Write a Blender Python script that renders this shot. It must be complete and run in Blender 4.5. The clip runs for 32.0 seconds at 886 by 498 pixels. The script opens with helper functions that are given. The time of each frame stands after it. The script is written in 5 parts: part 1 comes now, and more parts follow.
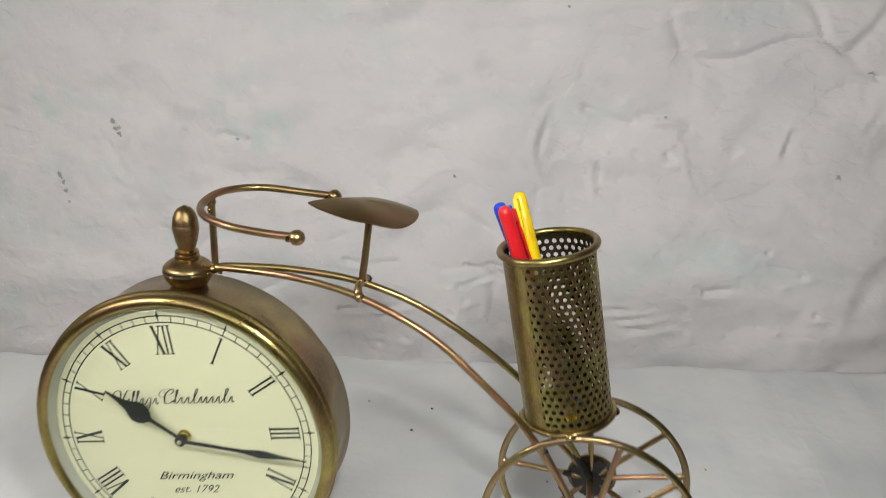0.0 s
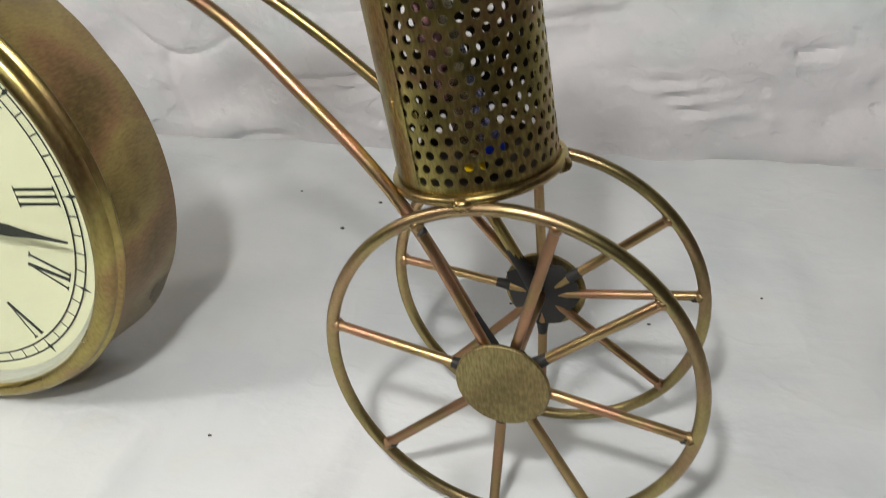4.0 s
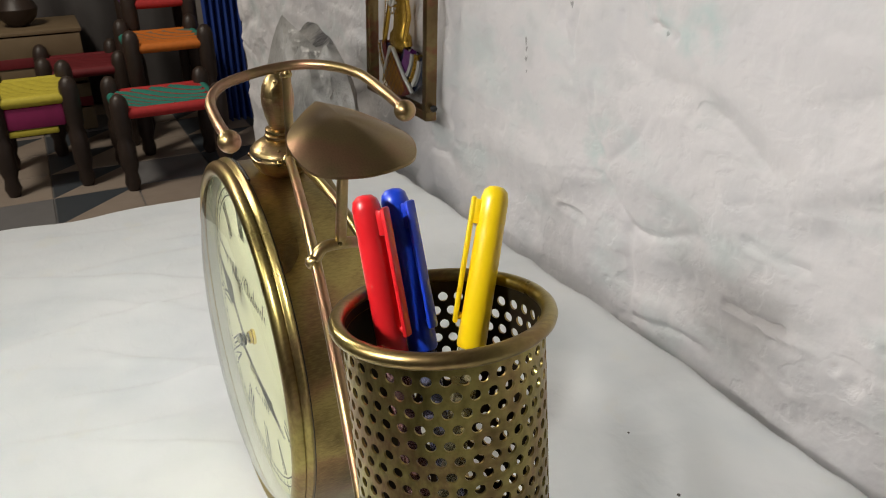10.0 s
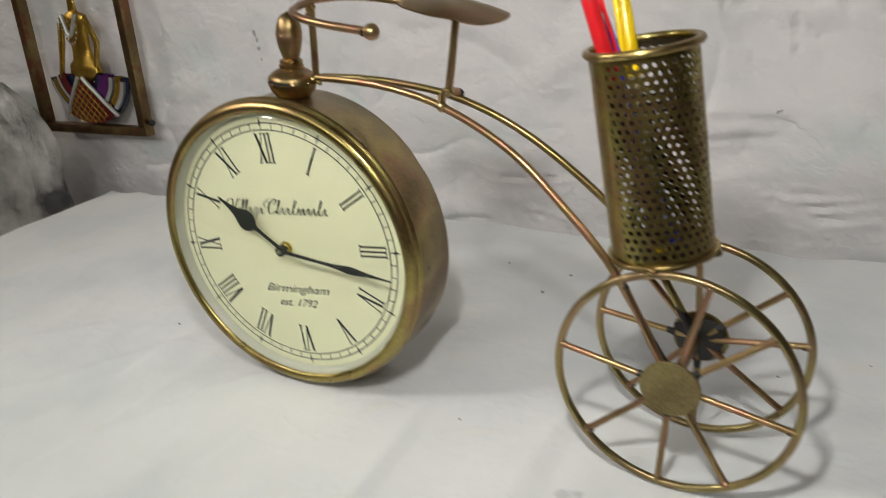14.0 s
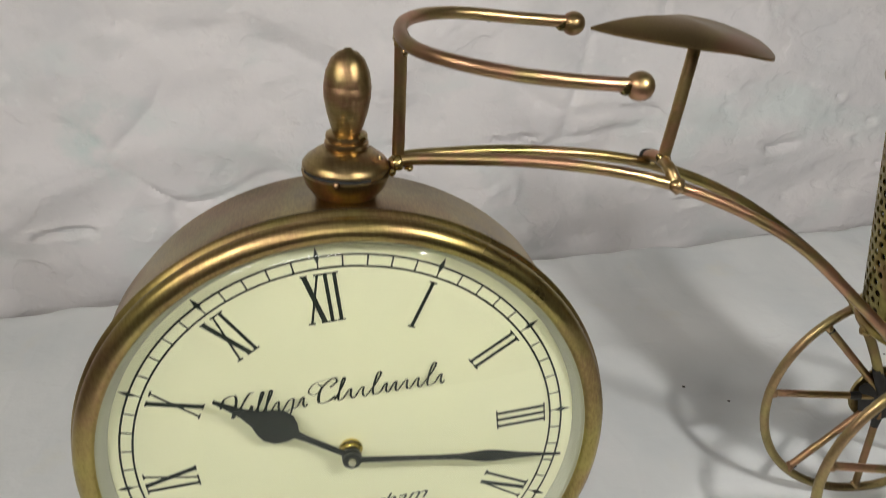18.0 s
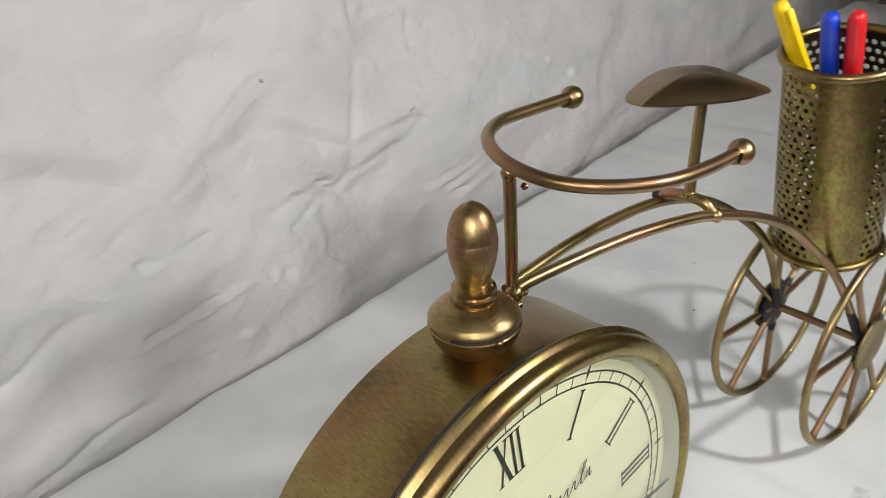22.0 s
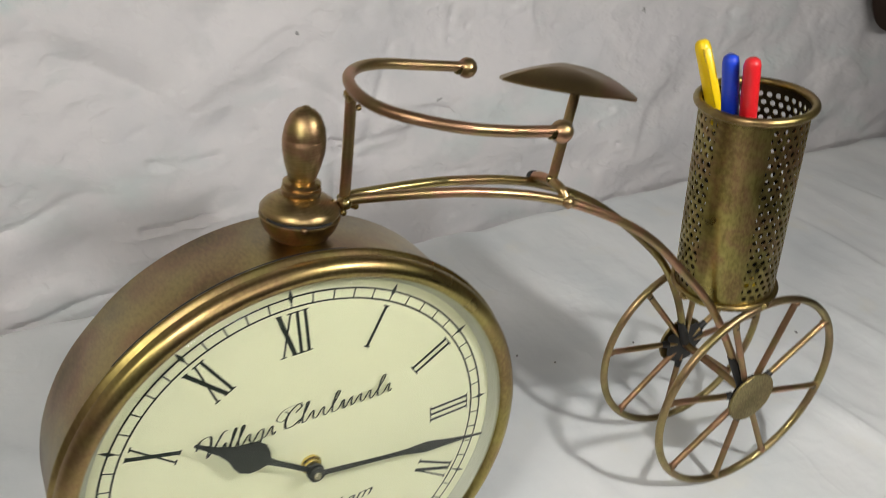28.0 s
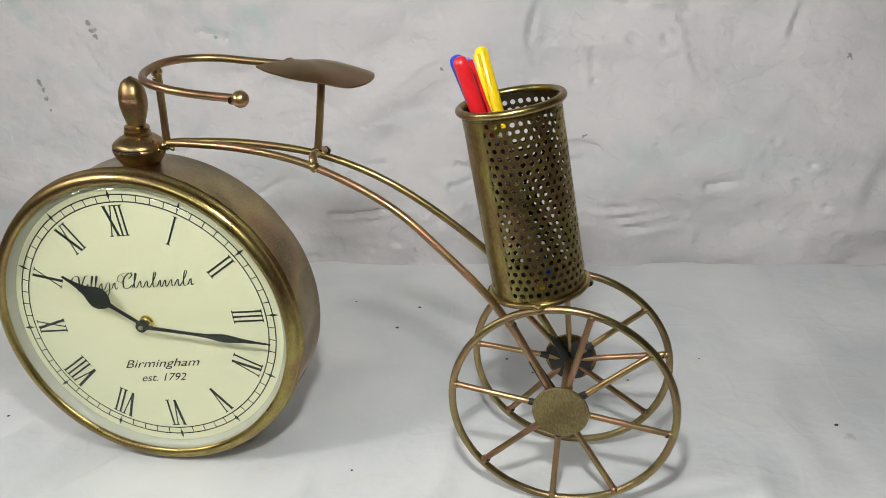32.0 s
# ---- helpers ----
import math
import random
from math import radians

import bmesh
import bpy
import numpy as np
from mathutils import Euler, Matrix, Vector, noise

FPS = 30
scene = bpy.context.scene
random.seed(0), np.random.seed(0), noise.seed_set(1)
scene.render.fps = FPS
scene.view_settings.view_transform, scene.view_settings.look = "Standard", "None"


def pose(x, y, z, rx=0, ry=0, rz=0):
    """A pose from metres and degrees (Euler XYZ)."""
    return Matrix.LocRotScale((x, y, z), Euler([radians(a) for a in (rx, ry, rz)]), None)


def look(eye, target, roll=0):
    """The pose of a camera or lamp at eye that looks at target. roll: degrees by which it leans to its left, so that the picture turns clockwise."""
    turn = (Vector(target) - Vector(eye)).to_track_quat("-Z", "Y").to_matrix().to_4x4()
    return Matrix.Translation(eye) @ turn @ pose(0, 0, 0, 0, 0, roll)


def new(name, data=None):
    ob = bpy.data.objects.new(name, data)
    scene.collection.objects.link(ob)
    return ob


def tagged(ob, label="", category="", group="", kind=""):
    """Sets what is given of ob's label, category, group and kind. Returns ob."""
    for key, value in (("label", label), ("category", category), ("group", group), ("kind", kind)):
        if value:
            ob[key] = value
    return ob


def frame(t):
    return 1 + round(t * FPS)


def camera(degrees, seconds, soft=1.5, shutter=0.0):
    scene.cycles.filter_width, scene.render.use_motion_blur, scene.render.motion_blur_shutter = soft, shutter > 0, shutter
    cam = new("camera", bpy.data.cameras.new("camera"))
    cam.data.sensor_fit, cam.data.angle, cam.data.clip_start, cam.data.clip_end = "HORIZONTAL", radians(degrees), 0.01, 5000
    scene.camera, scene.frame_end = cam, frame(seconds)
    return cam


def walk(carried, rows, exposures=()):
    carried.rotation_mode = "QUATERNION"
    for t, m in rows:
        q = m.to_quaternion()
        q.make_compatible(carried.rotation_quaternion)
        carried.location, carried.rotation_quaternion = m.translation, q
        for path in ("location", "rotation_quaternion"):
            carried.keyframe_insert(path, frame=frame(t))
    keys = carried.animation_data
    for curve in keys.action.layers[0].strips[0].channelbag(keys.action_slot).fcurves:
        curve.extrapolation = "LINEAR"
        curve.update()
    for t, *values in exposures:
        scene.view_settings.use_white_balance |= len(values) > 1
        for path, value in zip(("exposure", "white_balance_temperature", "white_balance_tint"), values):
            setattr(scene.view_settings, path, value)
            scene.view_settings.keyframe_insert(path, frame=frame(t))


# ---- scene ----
cam = camera(58.1, 32.0, soft=0.8, shutter=0.4)
ROWS = [
    (0, 0.21981, -0.39479, 0.36219, 70.304, 2.428, 7.841),
    (0.5, 0.24639, -0.30324, 0.35271, 69.967, 2.608, 12.484),
    (1, 0.25332, -0.23300, 0.32601, 68.124, 4.419, 15.091),
    (1.5, 0.25343, -0.17998, 0.30809, 66.265, 6.170, 15.418),
    (2, 0.25068, -0.16999, 0.29169, 64.876, 6.550, 15.473),
    (2.5, 0.25988, -0.17973, 0.27263, 63.784, 6.046, 15.622),
    (3, 0.27250, -0.19219, 0.25634, 62.627, 5.331, 15.534),
    (3.5, 0.27652, -0.20622, 0.24090, 61.477, 4.877, 15.313),
    (4, 0.28086, -0.21216, 0.22153, 59.695, 4.031, 15.173),
    (4.5, 0.28479, -0.22629, 0.21254, 59.079, 2.930, 15.068),
    (6.5, 0.36775, -0.28601, 0.24624, 64.807, -4.390, 28.244),
    (7, 0.39646, -0.21631, 0.22118, 64.189, -3.539, 40.589),
    (7.5, 0.42772, -0.15745, 0.20110, 62.468, -2.669, 50.662),
    (8, 0.42382, -0.13091, 0.21796, 63.417, -1.745, 55.886),
    (8.5, 0.41016, -0.11191, 0.24117, 65.662, -1.097, 58.347),
    (9, 0.39593, -0.09674, 0.26875, 67.157, -0.398, 59.786),
    (9.5, 0.38060, -0.08552, 0.29877, 67.265, -0.311, 61.218),
    (10, 0.36659, -0.06742, 0.31487, 65.061, 1.035, 63.600),
    (10.5, 0.37137, -0.05654, 0.31133, 62.787, 3.969, 65.951),
    (11, 0.39463, -0.07414, 0.28158, 61.997, 6.742, 65.211),
    (11.5, 0.42515, -0.10456, 0.26410, 60.941, 8.521, 62.607),
    (12, 0.44404, -0.15592, 0.26083, 59.361, 8.364, 57.079),
    (12.5, 0.43530, -0.22437, 0.24721, 60.089, 4.927, 48.649),
    (13, 0.39823, -0.29263, 0.24802, 62.096, 1.474, 38.320),
    (13.5, 0.35276, -0.35547, 0.25749, 64.979, 2.170, 30.200),
    (14, 0.30156, -0.36155, 0.28588, 66.562, 4.923, 26.329),
    (14.5, 0.22237, -0.34415, 0.31113, 67.719, 5.714, 26.034),
    (15, 0.17038, -0.30380, 0.32882, 67.861, 5.056, 23.958),
    (15.5, 0.13579, -0.27016, 0.33976, 66.539, 4.063, 19.193),
    (17.5, -0.00701, -0.21026, 0.31574, 63.890, 1.502, -9.213),
    (18, -0.00847, -0.22470, 0.29924, 61.519, 0.923, -9.994),
    (18.5, -0.01596, -0.24509, 0.27435, 61.493, 0.225, -7.997),
    (19, -0.02229, -0.25411, 0.25243, 60.980, -0.526, -5.551),
    (19.5, -0.02538, -0.25420, 0.23429, 60.136, -1.059, -4.515),
    (20, -0.03802, -0.25172, 0.25040, 59.476, -1.123, -6.402),
    (20.5, -0.06643, -0.23206, 0.30677, 59.692, 0.158, -10.792),
    (21, -0.08876, -0.19621, 0.33794, 59.308, 1.631, -20.567),
    (21.5, -0.11071, -0.15370, 0.33846, 58.268, 4.203, -33.667),
    (22, -0.13341, -0.11960, 0.34749, 57.576, 5.634, -44.423),
    (22.5, -0.15618, -0.10964, 0.33052, 56.247, 5.144, -53.688),
    (23, -0.21013, -0.11933, 0.31683, 54.152, 4.911, -59.180),
    (23.5, -0.24386, -0.13309, 0.29055, 54.413, 3.440, -62.103),
    (24, -0.25644, -0.11582, 0.26646, 54.453, 1.643, -68.184),
    (24.5, -0.23415, -0.06804, 0.25797, 53.860, -0.780, -75.376),
    (26.5, -0.27937, -0.14644, 0.28480, 57.353, 1.033, -59.925),
    (27, -0.25601, -0.17238, 0.30673, 57.319, -0.632, -53.411),
    (27.5, -0.17484, -0.18975, 0.31766, 58.379, -2.665, -42.108),
    (28, -0.09217, -0.22036, 0.33213, 60.196, -3.744, -30.308),
    (28.5, -0.05399, -0.24884, 0.34483, 61.654, -2.964, -22.584),
    (29, -0.02477, -0.30548, 0.34886, 63.549, -2.628, -16.929),
    (29.5, 0.02026, -0.36295, 0.36623, 65.318, -1.608, -11.379),
    (30, 0.07499, -0.37967, 0.37276, 67.456, -0.176, -5.098),
    (30.5, 0.14338, -0.35739, 0.35680, 67.177, 0.833, 1.248),
    (31, 0.19090, -0.34384, 0.32536, 66.207, 2.389, 6.815),
    (31.5, 0.22992, -0.35511, 0.30661, 66.063, 3.793, 8.867),
    (32, 0.25123, -0.37924, 0.31312, 66.200, 4.318, 9.273),
]
# the camera steers its exposure and white balance a little on the way
EXPOSURES = [
    (0, 0.07, 6500, 10), (2, 0.17, 6430, 10), (4, 0.20, 6460, 10), (7, 0.11, 6460, 10), (8, 0.18, 6500, 10), (9, 0.30, 6610, 10), (10, 0.27, 6590, 10), (11, 0.34, 6640, 10),
    (13, 0.01, 6550, 10), (14, -0.05, 6640, 10), (15, 0.05, 6410, 10), (17.5, 0.10, 6550, 10), (18, 0.00, 6640, 10), (19, -0.08, 6320, 10), (20, -0.07, 6230, 10), (21, 0.08, 6230, 10),
    (22, 0.15, 6460, 10), (24, -0.02, 6460, 10), (26.5, 0.06, 6410, 10), (27, 0.03, 6580, 10), (29, 0.04, 6460, 10), (30, 0.08, 6380, 10), (31, 0.04, 6370, 10), (32, 0.08, 6370, 10),
]
walk(cam, [(t, pose(x, y, z, rx, ry, rz)) for t, x, y, z, rx, ry, rz in ROWS], EXPOSURES)

# ---- light ----
world = bpy.data.worlds.new("room_air")
world.use_nodes = True
scene.world = world
world.node_tree.nodes["Background"].inputs[0].default_value = (0.80, 0.86, 1.0, 1)
world.node_tree.nodes["Background"].inputs[1].default_value = 0.36


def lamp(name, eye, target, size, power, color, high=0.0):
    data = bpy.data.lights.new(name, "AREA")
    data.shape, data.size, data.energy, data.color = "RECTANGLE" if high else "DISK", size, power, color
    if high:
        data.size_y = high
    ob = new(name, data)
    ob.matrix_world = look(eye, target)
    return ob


# two still, unseen lamps stand in for one light carried above the camera
lamp("carried_light_standin", (0.23, -0.28, 0.42), (0.18, 0.18, 0.11), 0.035, 1.28, (1.0, 0.985, 0.95))
lamp("carried_light_standin", (-0.22, -0.22, 0.42), (0.03, 0.18, 0.10), 0.07, 0.74, (1.0, 0.985, 0.95))
# unseen lamp, added as frontal fill to brighten the wall
lamp("front_fill", (-0.4, -3.0, 1.65), (0.1, 0.34, 0.15), 1.2, 16.0, (1.0, 0.985, 0.95), 0.15)
# unseen overhead lamps, added as fill; the second brightens the stools
lamp("overhead_fill", (-0.1, -0.7, 1.85), (0.05, 0.1, 0.0), 0.6, 0.5, (0.93, 0.98, 1.0))
lamp("overhead_fill", (-2.3, -0.9, 1.85), (-3.0, 0.2, -0.5), 0.5, 30.0, (1.0, 0.92, 0.80))


# ---- materials ----
def mat(name, base=(0.5, 0.5, 0.5), rough=0.5, metal=0.0):
    m = bpy.data.materials.new(name)
    m.use_nodes = True
    b = m.node_tree.nodes["Principled BSDF"]
    b.inputs["Base Color"].default_value = (*base, 1)
    b.inputs["Roughness"].default_value = rough
    b.inputs["Metallic"].default_value = metal
    return m, m.node_tree, b


def node(tree, kind, **values):
    n = tree.nodes.new(kind)
    for key, value in values.items():
        n.inputs[key].default_value = value
    return n


def noise_of(tree, scale, detail=4.0, stretch=(1, 1, 1), kind="Object"):
    tex = tree.nodes.new("ShaderNodeTexCoord")
    mp = tree.nodes.new("ShaderNodeMapping")
    mp.inputs["Scale"].default_value = stretch
    source = tex.outputs["Object"]
    if kind == "Drum":
        # round the drum, along it, and out from its axis
        cut = tree.nodes.new("ShaderNodeSeparateXYZ")
        tree.links.new(source, cut.inputs[0])
        down = node(tree, "ShaderNodeMath")
        down.operation = "MULTIPLY"
        down.inputs[1].default_value = -1.0
        tree.links.new(cut.outputs[2], down.inputs[0])
        turn = tree.nodes.new("ShaderNodeMath")
        turn.operation = "ARCTAN2"
        tree.links.new(cut.outputs[0], turn.inputs[0])
        tree.links.new(down.outputs[0], turn.inputs[1])
        arc = tree.nodes.new("ShaderNodeMath")
        arc.operation = "MULTIPLY"
        arc.inputs[1].default_value = 0.0933
        tree.links.new(turn.outputs[0], arc.inputs[0])
        join = tree.nodes.new("ShaderNodeCombineXYZ")
        tree.links.new(arc.outputs[0], join.inputs[0])
        tree.links.new(cut.outputs[1], join.inputs[1])
        source = join.outputs[0]
    tree.links.new(source, mp.inputs["Vector"])
    n = node(tree, "ShaderNodeTexNoise", Scale=scale, Detail=detail)
    tree.links.new(mp.outputs["Vector"], n.inputs["Vector"])
    return n.outputs["Fac"]


def ramp(tree, source, stops):
    r = tree.nodes.new("ShaderNodeValToRGB")
    el = r.color_ramp.elements
    while len(el) < len(stops):
        el.new(0.5)
    for e, (at, c) in zip(el, stops):
        e.position = at
        e.color = (*c, 1) if len(c) == 3 else c
    tree.links.new(source, r.inputs["Fac"])
    return r.outputs["Color"]


def mixed(tree, fac, a, b):
    m = tree.nodes.new("ShaderNodeMix")
    m.data_type = "RGBA"
    for sock, v in ((m.inputs[0], fac), (m.inputs[6], a), (m.inputs[7], b)):
        if isinstance(v, (tuple, float, int)):
            sock.default_value = (*v, 1) if isinstance(v, tuple) else v
        else:
            tree.links.new(v, sock)
    return m.outputs[2]


def bumped(tree, bsdf, height, strength, distance):
    b = node(tree, "ShaderNodeBump", Strength=strength, Distance=distance)
    tree.links.new(height, b.inputs["Height"])
    tree.links.new(b.outputs["Normal"], bsdf.inputs["Normal"])


def heights(tree, *pairs):
    """The weighted sum of several height fields."""
    total = None
    for source, weight in pairs:
        m = tree.nodes.new("ShaderNodeMath")
        m.operation = "MULTIPLY_ADD"
        m.inputs[1].default_value = weight
        m.inputs[2].default_value = 0.0
        tree.links.new(source, m.inputs[0])
        if total is not None:
            tree.links.new(total, m.inputs[2])
        total = m.outputs[0]
    return total


def antique(name, c1, c2, c3, rough=(0.22, 0.42), grain=(60, 900, 60), patch=45, streak=0.3, bump=0.05, mottle=0.0, kind="Object"):
    """Lacquered antique brass: patches of tone, worn clouds, fine brushed grain."""
    m, t, b = mat(name, c1, 0.3, 1.0)
    big = noise_of(t, patch, 2.5)
    slow = noise_of(t, patch * 0.45, 3, (1, 1.3, 0.8))
    fine = noise_of(t, 1.0, 3, grain, kind)
    col = ramp(t, big, [(0.34, c1), (0.46, c2), (0.57, c3), (0.68, c1)])
    col = mixed(t, ramp(t, slow, [(0.40, (0, 0, 0)), (0.66, (0.75, 0.75, 0.75))]), col, tuple(0.42 * v for v in c1))
    col = mixed(t, ramp(t, fine, [(0.40, (0, 0, 0)), (0.72, (streak, streak, streak))]), col, tuple(0.5 * v for v in c1))
    if mottle:
        worn = noise_of(t, 420, 6, (2.6, 0.6, 1), kind)
        col = mixed(t, ramp(t, worn, [(0.47, (0, 0, 0)), (0.66, (mottle, mottle, mottle))]), col, tuple(1.35 * v for v in c2))
        col = mixed(t, ramp(t, worn, [(0.34, (mottle, mottle, mottle)), (0.48, (0, 0, 0))]), col, tuple(0.30 * v for v in c1))
    t.links.new(col, b.inputs["Base Color"])
    r = t.nodes.new("ShaderNodeMapRange")
    r.inputs["From Min"].default_value, r.inputs["From Max"].default_value = 0.3, 0.7
    r.inputs["To Min"].default_value, r.inputs["To Max"].default_value = rough
    t.links.new(big, r.inputs["Value"])
    t.links.new(r.outputs["Result"], b.inputs["Roughness"])
    if bump:
        bumped(t, b, fine, bump, 0.0003)
    return m


BRASS = antique("antique_brass", (0.36, 0.28, 0.11), (0.44, 0.34, 0.13), (0.38, 0.23, 0.11), (0.20, 0.34), (400, 400, 400), 70, 0.15, 0.0)
COPPER = antique("copper_brass_rod", (0.44, 0.28, 0.15), (0.42, 0.32, 0.14), (0.50, 0.27, 0.17), (0.28, 0.43), (900, 900, 900), 48, 0.25, 0.06)
OLIVE = antique("olive_brass_rod", (0.35, 0.28, 0.11), (0.46, 0.37, 0.14), (0.42, 0.26, 0.14), (0.26, 0.40), (900, 900, 900), 40, 0.25, 0.06)
BODY = antique("brushed_brass_case", (0.215, 0.15, 0.06), (0.42, 0.32, 0.11), (0.37, 0.21, 0.10), (0.25, 0.42), (3000, 420, 500), 24, 0.34, 0.10, 0.16, "Drum")
FINM = antique("satin_copper_brass", (0.36, 0.25, 0.12), (0.41, 0.31, 0.13), (0.44, 0.24, 0.145), (0.30, 0.44), (120, 120, 2600), 60, 0.5, 0.3, 0.15)
SADDLEM = antique("dark_sheet_brass", (0.27, 0.19, 0.10), (0.33, 0.24, 0.11), (0.34, 0.19, 0.11), (0.30, 0.42), (1700, 1700, 1700), 30, 0.25, 0.05)
BEZEL = antique("polished_brass_bezel", (0.36, 0.275, 0.10), (0.46, 0.38, 0.13), (0.38, 0.24, 0.12), (0.25, 0.38), (300, 300, 300), 22, 0.2, 0.02, 0.15)
CUPM = antique("perforated_brass", (0.31, 0.25, 0.085), (0.42, 0.35, 0.115), (0.35, 0.21, 0.105), (0.24, 0.42), (500, 500, 40), 46, 0.4, 0.04, 0.25)
HUBM = antique("dull_brushed_brass", (0.33, 0.27, 0.12), (0.38, 0.31, 0.14), (0.34, 0.24, 0.12), (0.40, 0.55), (1400, 60, 260), 60, 0.7, 0.16, 0.22)
RIMM = antique("greyed_brass_rim", (0.33, 0.265, 0.125), (0.43, 0.35, 0.15), (0.43, 0.28, 0.165), (0.27, 0.42), (900, 900, 900), 34, 0.3, 0.06, 0.08)
# brass of the cup's inside, coloured near black for the shade in there
CUPIN = antique("shade_dark_cup_lining", (0.060, 0.048, 0.030), (0.085, 0.065, 0.035), (0.07, 0.045, 0.03), (0.45, 0.6), (500, 500, 40), 60, 0.3, 0.03)
# near black, for burnt welds and also for the shade in gaps
DARKW, _, _ = mat("burnt_weld_and_gap_shade", (0.012, 0.0115, 0.0105), 0.6, 0.0)
INK, _, _ = mat("dial_ink", (0.018, 0.026, 0.022), 0.45)
HANDM, _, _ = mat("blackened_hand", (0.016, 0.02, 0.018), 0.35)
STEEL, _, _ = mat("pin_steel", (0.62, 0.60, 0.50), 0.25, 1.0)
GOLD, _, _ = mat("brass_nut", (0.78, 0.62, 0.22), 0.2, 1.0)

LINER = mat("white_liner", (0.70, 0.70, 0.68), 0.5)[0]
# ring's own grey-cream, darkened further for the shade in its recess
REHAUT = mat("shade_greyed_cream_ring", (0.42, 0.43, 0.36), 0.35)[0]
DIAL, t_, b_ = mat("cream_dial_paper", (0.80, 0.80, 0.58), 0.42)
t_.links.new(mixed(t_, noise_of(t_, 20, 3), (0.80, 0.80, 0.565), (0.77, 0.775, 0.55)), b_.inputs["Base Color"])

GLASS = bpy.data.materials.new("clock_glass")
GLASS.use_nodes = True
t_ = GLASS.node_tree
t_.nodes.clear()
o_ = t_.nodes.new("ShaderNodeOutputMaterial")
mx = t_.nodes.new("ShaderNodeMixShader")
tr = node(t_, "ShaderNodeBsdfTransparent", Color=(0.97, 0.985, 0.97, 1))
gl = node(t_, "ShaderNodeBsdfGlossy", Roughness=0.02)
fr = node(t_, "ShaderNodeFresnel", IOR=1.42)
t_.links.new(fr.outputs[0], mx.inputs[0])
t_.links.new(tr.outputs[0], mx.inputs[1])
t_.links.new(gl.outputs[0], mx.inputs[2])
t_.links.new(mx.outputs[0], o_.inputs[0])


def plastic(name, c):
    m, t, b = mat(name, c, 0.30)
    t.links.new(mixed(t, noise_of(t, 120, 3), c, tuple(0.86 * v for v in c)), b.inputs["Base Color"])
    b.inputs["Coat Weight"].default_value = 0.25
    bumped(t, b, noise_of(t, 700, 2), 0.05, 0.0003)
    return m


RED, BLUE, YELLOW = plastic("red_plastic", (0.72, 0.016, 0.022)), plastic("blue_plastic", (0.010, 0.055, 0.60)), plastic("yellow_plastic", (0.98, 0.67, 0.008))


def tinted(name, c):
    """The smoky see-through barrel of a pen, tinted like its cap."""
    m, _, b = mat(name, tuple(0.30 + 0.35 * v for v in c), 0.15)
    b.inputs["Transmission Weight"].default_value = 0.75
    b.inputs["IOR"].default_value = 1.2
    return m


BARREL = {RED: tinted("red_tinted_plastic", (0.72, 0.016, 0.022)), BLUE: tinted("blue_tinted_plastic", (0.012, 0.045, 0.50)), YELLOW: tinted("yellow_tinted_plastic", (0.92, 0.70, 0.012))}


def spots(tree, places, kind="Object", keep=(1, 1, 1)):
    """A mask that is 1 inside soft uneven spots at the given (x, y, z, radius)."""
    tex = tree.nodes.new("ShaderNodeTexCoord")
    wob = node(tree, "ShaderNodeTexNoise", Scale=140.0, Detail=3.0)
    tree.links.new(tex.outputs[kind], wob.inputs["Vector"])
    off = tree.nodes.new("ShaderNodeVectorMath")
    off.operation = "MULTIPLY_ADD"
    off.inputs[1].default_value = (0.012, 0.012, 0.012)
    tree.links.new(wob.outputs["Color"], off.inputs[0])
    tree.links.new(tex.outputs[kind], off.inputs[2])
    flatten = tree.nodes.new("ShaderNodeVectorMath")
    flatten.operation = "MULTIPLY"
    flatten.inputs[1].default_value = keep
    tree.links.new(off.outputs[0], flatten.inputs[0])
    total = None
    for x, y, z, r in places:
        d = tree.nodes.new("ShaderNodeVectorMath")
        d.operation = "DISTANCE"
        d.inputs[1].default_value = (keep[0] * (x + 0.006), keep[1] * (y + 0.006), keep[2] * (z + 0.006))
        tree.links.new(flatten.outputs[0], d.inputs[0])
        k = tree.nodes.new("ShaderNodeMapRange")
        k.inputs["From Min"].default_value, k.inputs["From Max"].default_value = r, 0.5 * r
        tree.links.new(d.outputs["Value"], k.inputs["Value"])
        if total is None:
            total = k.outputs["Result"]
        else:
            a = tree.nodes.new("ShaderNodeMath")
            a.operation = "MAXIMUM"
            tree.links.new(total, a.inputs[0])
            tree.links.new(k.outputs["Result"], a.inputs[1])
            total = a.outputs[0]
    return total


WALLM, t_, b_ = mat("whitewashed_plaster", (0.74, 0.72, 0.73), 0.72)
c_ = ramp(t_, noise_of(t_, 7, 5), [(0.30, (0.66, 0.655, 0.67)), (0.50, (0.76, 0.735, 0.74)), (0.70, (0.72, 0.70, 0.715))])
c_ = mixed(t_, ramp(t_, noise_of(t_, 11, 3, (1, 1, 1.6)), [(0.54, (0, 0, 0)), (0.72, (0.6, 0.6, 0.6))]), c_, (0.61, 0.69, 0.68))
c_ = mixed(t_, ramp(t_, noise_of(t_, 23, 5, (1, 1, 1.4)), [(0.55, (0, 0, 0)), (0.70, (0.5, 0.5, 0.5))]), c_, (0.60, 0.60, 0.60))
c_ = mixed(t_, ramp(t_, noise_of(t_, 60, 5), [(0.66, (0, 0, 0)), (0.74, (0.6, 0.6, 0.6))]), c_, (0.80, 0.79, 0.79))
